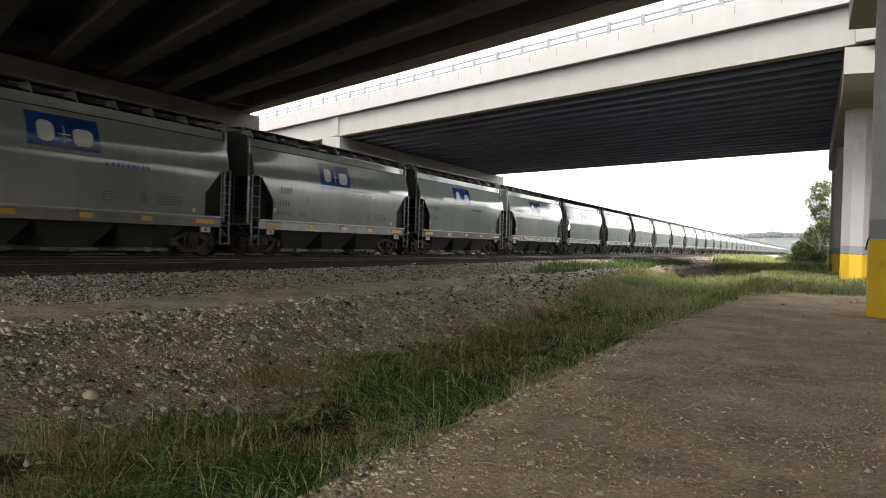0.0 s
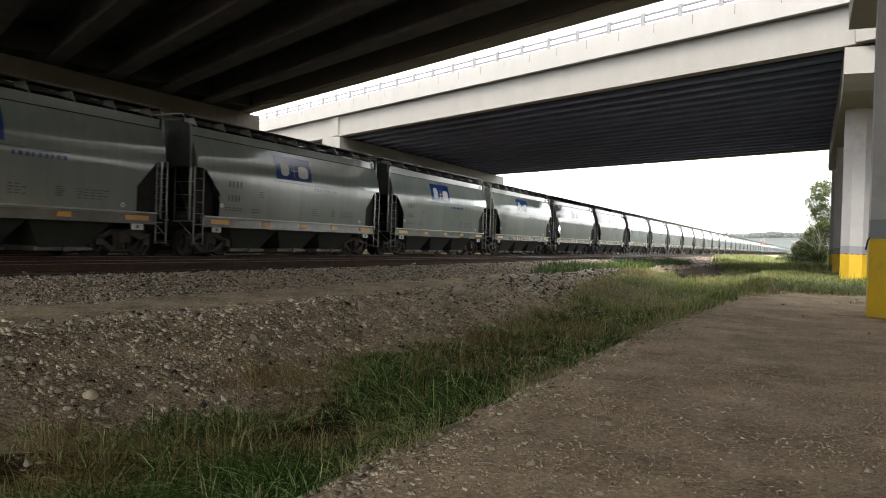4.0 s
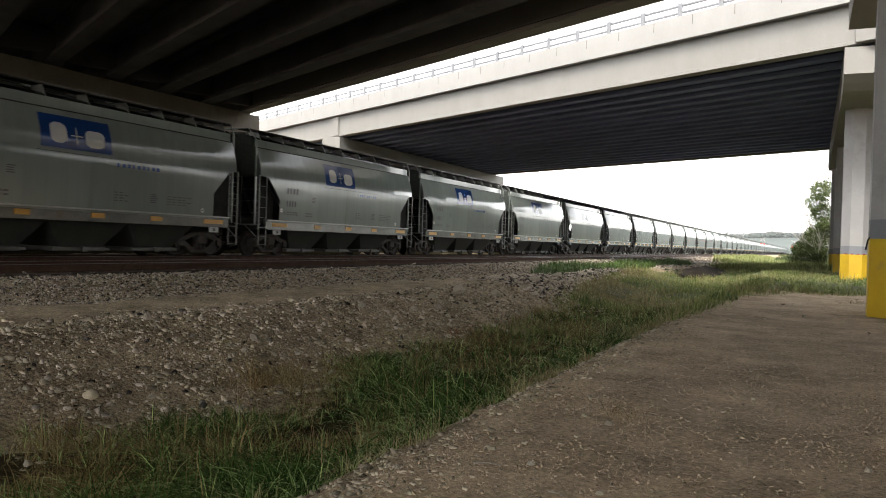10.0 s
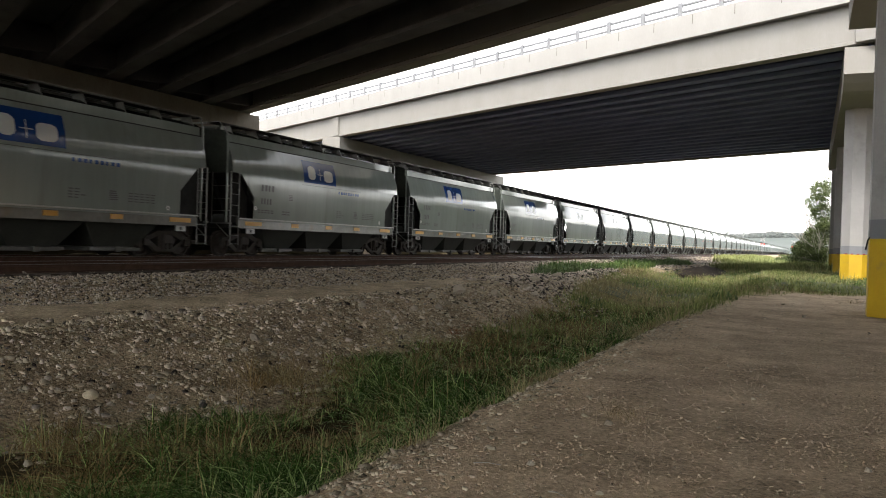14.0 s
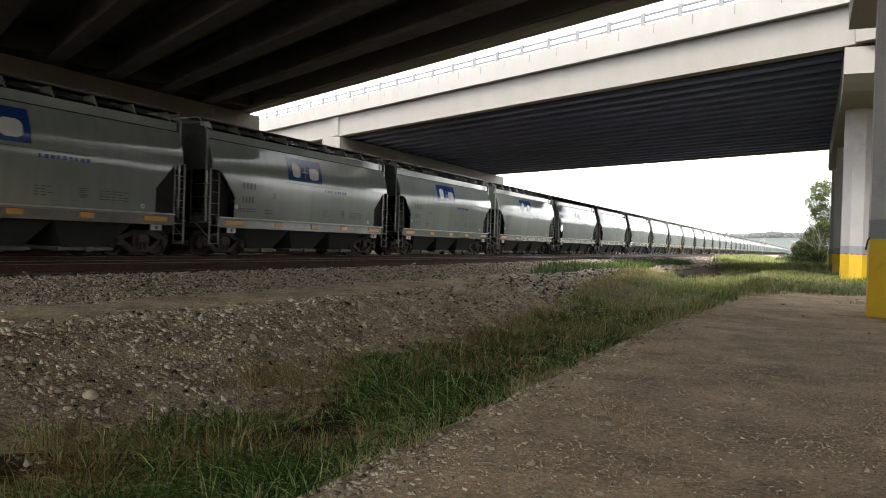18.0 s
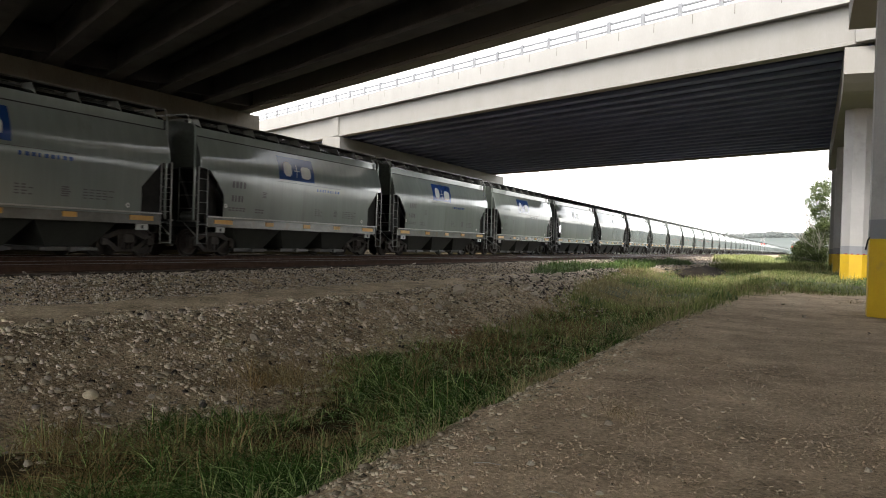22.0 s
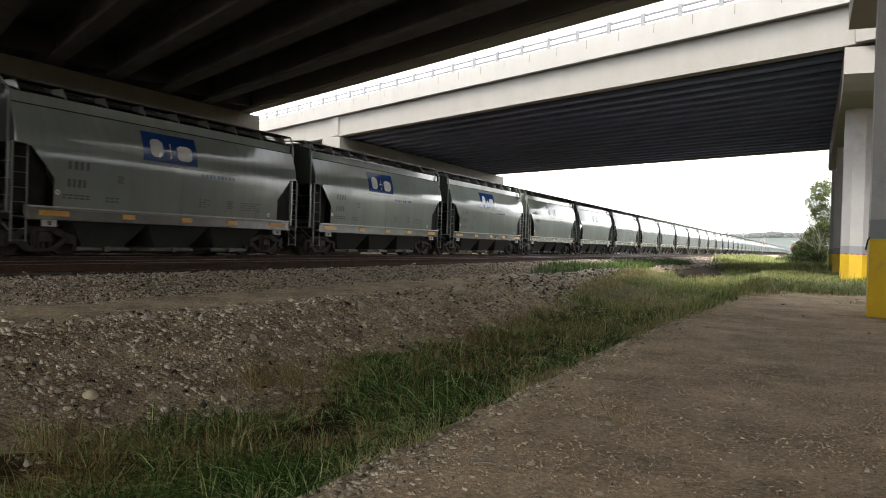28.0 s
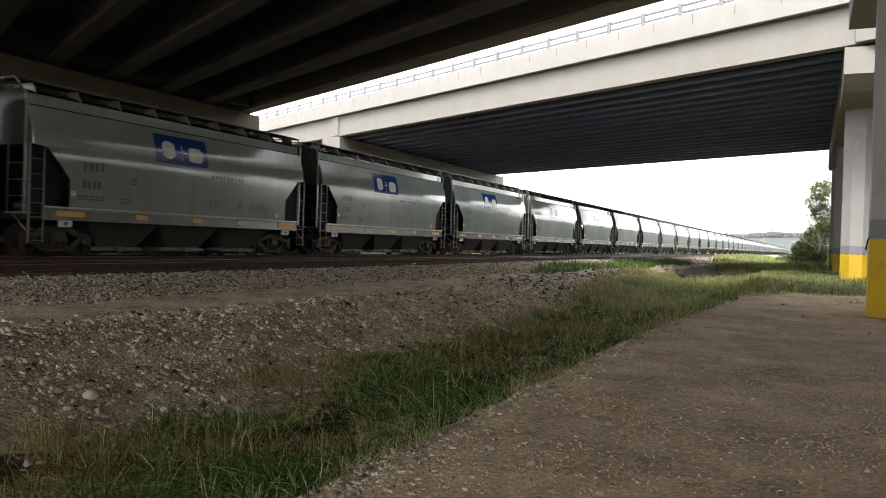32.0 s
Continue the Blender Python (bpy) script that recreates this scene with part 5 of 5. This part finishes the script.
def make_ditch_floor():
    # dark soil sheet; its colour also holds the shade between the tufts
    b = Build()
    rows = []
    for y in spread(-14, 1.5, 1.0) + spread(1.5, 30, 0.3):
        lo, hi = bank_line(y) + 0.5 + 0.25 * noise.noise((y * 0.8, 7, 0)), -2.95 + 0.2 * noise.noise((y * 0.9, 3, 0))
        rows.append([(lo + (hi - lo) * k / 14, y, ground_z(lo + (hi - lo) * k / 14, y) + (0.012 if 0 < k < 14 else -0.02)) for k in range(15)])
    ob = part("ditch_floor", b.sheet(rows), SHADED_THATCH, None, "damp dark soil and dead thatch, darkened for shade under the grass", True)
    tagged(ob, category="soil", kind="structure")


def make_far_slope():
    """An added slope that rises beyond the railway, shade put into its dark colour."""
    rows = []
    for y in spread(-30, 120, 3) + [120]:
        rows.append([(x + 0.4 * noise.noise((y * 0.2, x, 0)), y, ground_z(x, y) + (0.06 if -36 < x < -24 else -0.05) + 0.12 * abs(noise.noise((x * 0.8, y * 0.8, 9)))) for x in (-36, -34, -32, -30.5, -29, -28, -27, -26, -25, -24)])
    ob = part("far_slope", Build().sheet(rows), SHADED_THATCH, None, "added slope beyond the railway, coloured dark for shade", True)
    tagged(ob, category="slope", kind="structure")


def make_earth_bank():
    b = Build()
    rows = []
    for j in range(17):
        r = j / 16
        rows.append([(-6.7 + 1.5 * r * math.cos(a * math.pi / 12), 55 + 8 * r * math.sin(a * math.pi / 12),
                      ground_z(-6.7, 55) + 0.1 + 0.42 * (1 - r * r) + 0.2 * noise.noise((r * 3.2 * math.cos(a * math.pi / 12), r * 3.2 * math.sin(a * math.pi / 12), 3)) + 0.08 * noise.noise((r * 9, a * 1.7, 3)) - (0.5 if j == 16 else 0)) for a in range(25)])
    b.sheet(rows)
    ob = part("earth_bank", b, SOIL, None, "low bank of bare dark earth in the grass", True)
    tagged(ob, category="earth bank")


def leaf_cloud(centres, radii, count, size, mat, name, parent):
    """Leaves as small bent quads, spread over several uneven clumps."""
    which = rng_np.integers(0, len(centres), count)
    c, r = np.array(centres)[which], np.array(radii)[which]
    d = rng_np.normal(0, 1, (count, 3))
    d /= np.linalg.norm(d, axis=1)[:, None]
    p = c + d * (r * rng_np.uniform(0.35, 1.05, count) ** 0.6)[:, None] * np.array([1, 1, 0.8])
    u = rng_np.normal(0, 1, (count, 3))
    u /= np.linalg.norm(u, axis=1)[:, None]
    w = np.cross(u, rng_np.normal(0, 1, (count, 3)))
    w /= np.linalg.norm(w, axis=1)[:, None]
    s = size * rng_np.uniform(0.6, 1.4, count)[:, None]
    verts = np.stack([p - u * s, p + w * s * 0.5, p + u * s, p - w * s * 0.5], 1)
    faces = (np.arange(count) * 4)[:, None] + np.arange(4)[None]
    ob = new(name, quick_mesh(name, verts.reshape(-1, 3), faces, mat))
    ob.parent = parent
    return ob


def make_tree(x, y, tall, wide, leaves, label, bare=False, seed=1):
    rng = random.Random(seed)
    tree = tagged(new("tree"), label, "tree", "trees beyond the bridge")
    tree.location = (x, y, ground_z(x, y) - 0.1)
    b = Build()
    lean = Vector((rng.uniform(-0.1, 0.1), rng.uniform(-0.1, 0.1), 1))
    stations = [(0, 0.16), (0.3, 0.12), (0.6, 0.08), (0.85, 0.03)]
    for (s0, r0), (s1, r1) in zip(stations, stations[1:]):
        b.rod(lean * tall * s0 * 0.8, lean * tall * s1 * 0.8, r0, 7)
    part("trunk", b, BARK, tree)
    centres, radii = [], []
    for i in range(16):
        a = rng.uniform(0, 2 * math.pi)
        h = tall * rng.uniform(0.12, 0.92)
        reach = wide * (1 - 0.65 * (h / tall) ** 2) * rng.uniform(0.35, 0.95)
        tip = Vector((math.cos(a) * reach, math.sin(a) * reach, h))
        part("limb", Build().rod(lean * h * 0.55, tip, 0.03, 5), BARK, tree)
        centres.append(tuple(tip))
        radii.append(wide * rng.uniform(0.22, 0.42))
    if bare:
        for i in range(15):
            dead = Build()
            a = rng.uniform(math.pi * 1.05, math.pi * 1.6)
            h = tall * rng.uniform(0.15, 0.55)
            out = Vector((math.cos(a), math.sin(a), 0))
            p, d, r = lean * h * 0.8 + out * wide * 0.45, (out + Vector((0, 0, rng.uniform(0.5, 1.1)))).normalized(), 0.05
            for k in range(4):
                q = p + d * wide * 0.19
                dead.rod(p, q, r, 5)
                for _ in range(2):
                    dead.rod(q, q + (d + Vector((rng.uniform(-0.8, 0.8), rng.uniform(-0.5, 0.5), rng.uniform(-0.2, 0.8)))).normalized() * wide * rng.uniform(0.12, 0.28), r * 0.45, 4)
                p, r = q, r * 0.75
                d = (d + Vector((rng.uniform(-0.35, 0.35), rng.uniform(-0.2, 0.2), rng.uniform(-0.1, 0.4)))).normalized()
            part("dead_branch", dead, DEAD_WOOD, tree, "bare grey dead branch")
    leaf_cloud(centres, radii, int(leaves * 1.5), 0.09, LEAF, "crown", tree)


def make_far_things():
    make_tree(2.7, 95, 9.8, 5.2, 19000, "tall green tree with dead grey branches", True, 3)
    make_tree(1.0, 92, 5.4, 2.9, 10000, "dense green shrub with grey twigs", True, 4)
    make_tree(-0.9, 97, 2.9, 1.8, 4500, "low green shrub at the edge of the field", False, 5)
    make_tree(9.5, 100, 10.5, 4.6, 8000, "tall green tree behind the pier", False, 6)
    make_tree(16, 104, 9.5, 4.6, 7000, "tall green tree behind the pier", False, 8)
    for i, (tx, ty) in enumerate(((23, 112), (31, 121), (21, 130), (40, 117), (36, 69), (43, 80), (35, 92))):
        make_tree(tx, ty, 9.5, 4.8, 3200, "tall green tree in the thicket beyond the pier", False, 20 + i)
    make_tree(-3.4, 132, 1.3, 2.2, 2500, "low green shrub at the edge of the field", False, 7)
    # low wooded ridge on the horizon
    b = Build()
    xs = [-2500 + 50 * i for i in range(101)]
    prof = lambda x: 22 + 4 * math.sin(x * 0.004) + 2 * math.sin(x * 0.017 + 1)
    b.sheet([[(x, yy, prof(x) * k - 2) for x in xs] for yy, k in ((620, 0.0), (760, 0.35), (900, 0.8), (1000, 1.0), (1300, 0.9))])
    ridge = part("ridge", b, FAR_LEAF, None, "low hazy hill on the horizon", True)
    tagged(ridge, category="hill", kind="structure")
    n = 340
    x = np.concatenate([rng_np.uniform(-150, 20, 260), rng_np.uniform(-420, 320, 80)])
    yy = rng_np.uniform(940, 1010, n)
    centres = [(a, c, prof(a) - 3 + rng_np.uniform(0, 3) + 2.5 * noise.noise((a * 0.03, 0, 0))) for a, c in zip(x, yy)]
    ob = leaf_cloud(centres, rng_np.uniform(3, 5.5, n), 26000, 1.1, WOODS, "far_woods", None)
    tagged(ob, "hazy line of trees along the far hill", "woods", kind="stuff")
    for hx, hy, w in ((-50, 985, 9), (-43, 980, 6), (-27, 985, 12)):
        house = tagged(new("house"), "small pale house far away on the hill", "house", "far houses")
        z = prof(hx) * 0.97 - 3
        house.location = (hx, hy, z)
        part("wall", Build().box(-w / 2, w / 2, -4, 4, 0, 3.2), WHITE_PLATE, house)
        part("roof", Build().prism([(-4.6, 3.2), (4.6, 3.2), (0, 5.4)], -w / 2 - 0.4, w / 2 + 0.4, "x"), GREY_PAINT, house, "grey pitched roof")
    for sx in (-12.0, -4.6):
        sig = tagged(new("crossing_signal"), "red and white level crossing signal on a mast", "signal", "crossing signals")
        sig.location = (sx, 220, ground_z(sx, 220))
        part("mast", Build().rod((0, 0, 0), (0, 0, 4.9), 0.08, 8), GALVANISED, sig)
        for k in (-1, 1):
            part("signal_head", Build().box(k * 0.4 - 0.2, k * 0.4 + 0.2, -0.1, 0.1, 3.0, 3.4, 0.05), RED_LENS, sig, "red signal lamp")
        part("cross_arm", Build().rod((-0.6, -0.1, 4.0), (0.6, -0.1, 4.9), 0.06, 4).rod((0.6, -0.1, 4.0), (-0.6, -0.1, 4.9), 0.06, 4), WHITE_PLATE, sig, "white crossed boards")


make_field()
make_ditch_floor()
make_far_slope()
make_earth_bank()
make_stones()
make_cobbles()
make_grass()
make_far_things()


# ---- the train slows a little as it rolls by ----
def travelled(t):
    return CAR_LENGTH * (0.8106 * t - 0.00142 * t ** 2 + 0.00000565 * t ** 3)


WHEEL_RADIUS = 0.458


def motions():
    for car, k in TRAIN:
        y = BOUNDARY_0 + CAR_LENGTH * (k + 0.5)
        walk(car, [(t, pose(TRACK_FAR, y - travelled(t), RAIL_Z)) for t in range(0, 33, 2)])
        # the wheels roll while the car comes near and passes
        near = [i / 17 for i in range(1, 17 * 32) if -10 < y - travelled(i / 17) < 75]
        if not near:
            continue
        for wheel in [o for o in car.children_recursive if o.name.startswith("wheel") and o.location.x > 0]:
            x, dy, z = wheel.location
            turned = lambda t: math.degrees((travelled(t) - travelled(near[0])) / WHEEL_RADIUS)
            rows = [(t, pose(x, dy, z, turned(t))) for t in near]
            walk(wheel, [(0, rows[0][1])] + rows + [(32.0, rows[-1][1])])


motions()
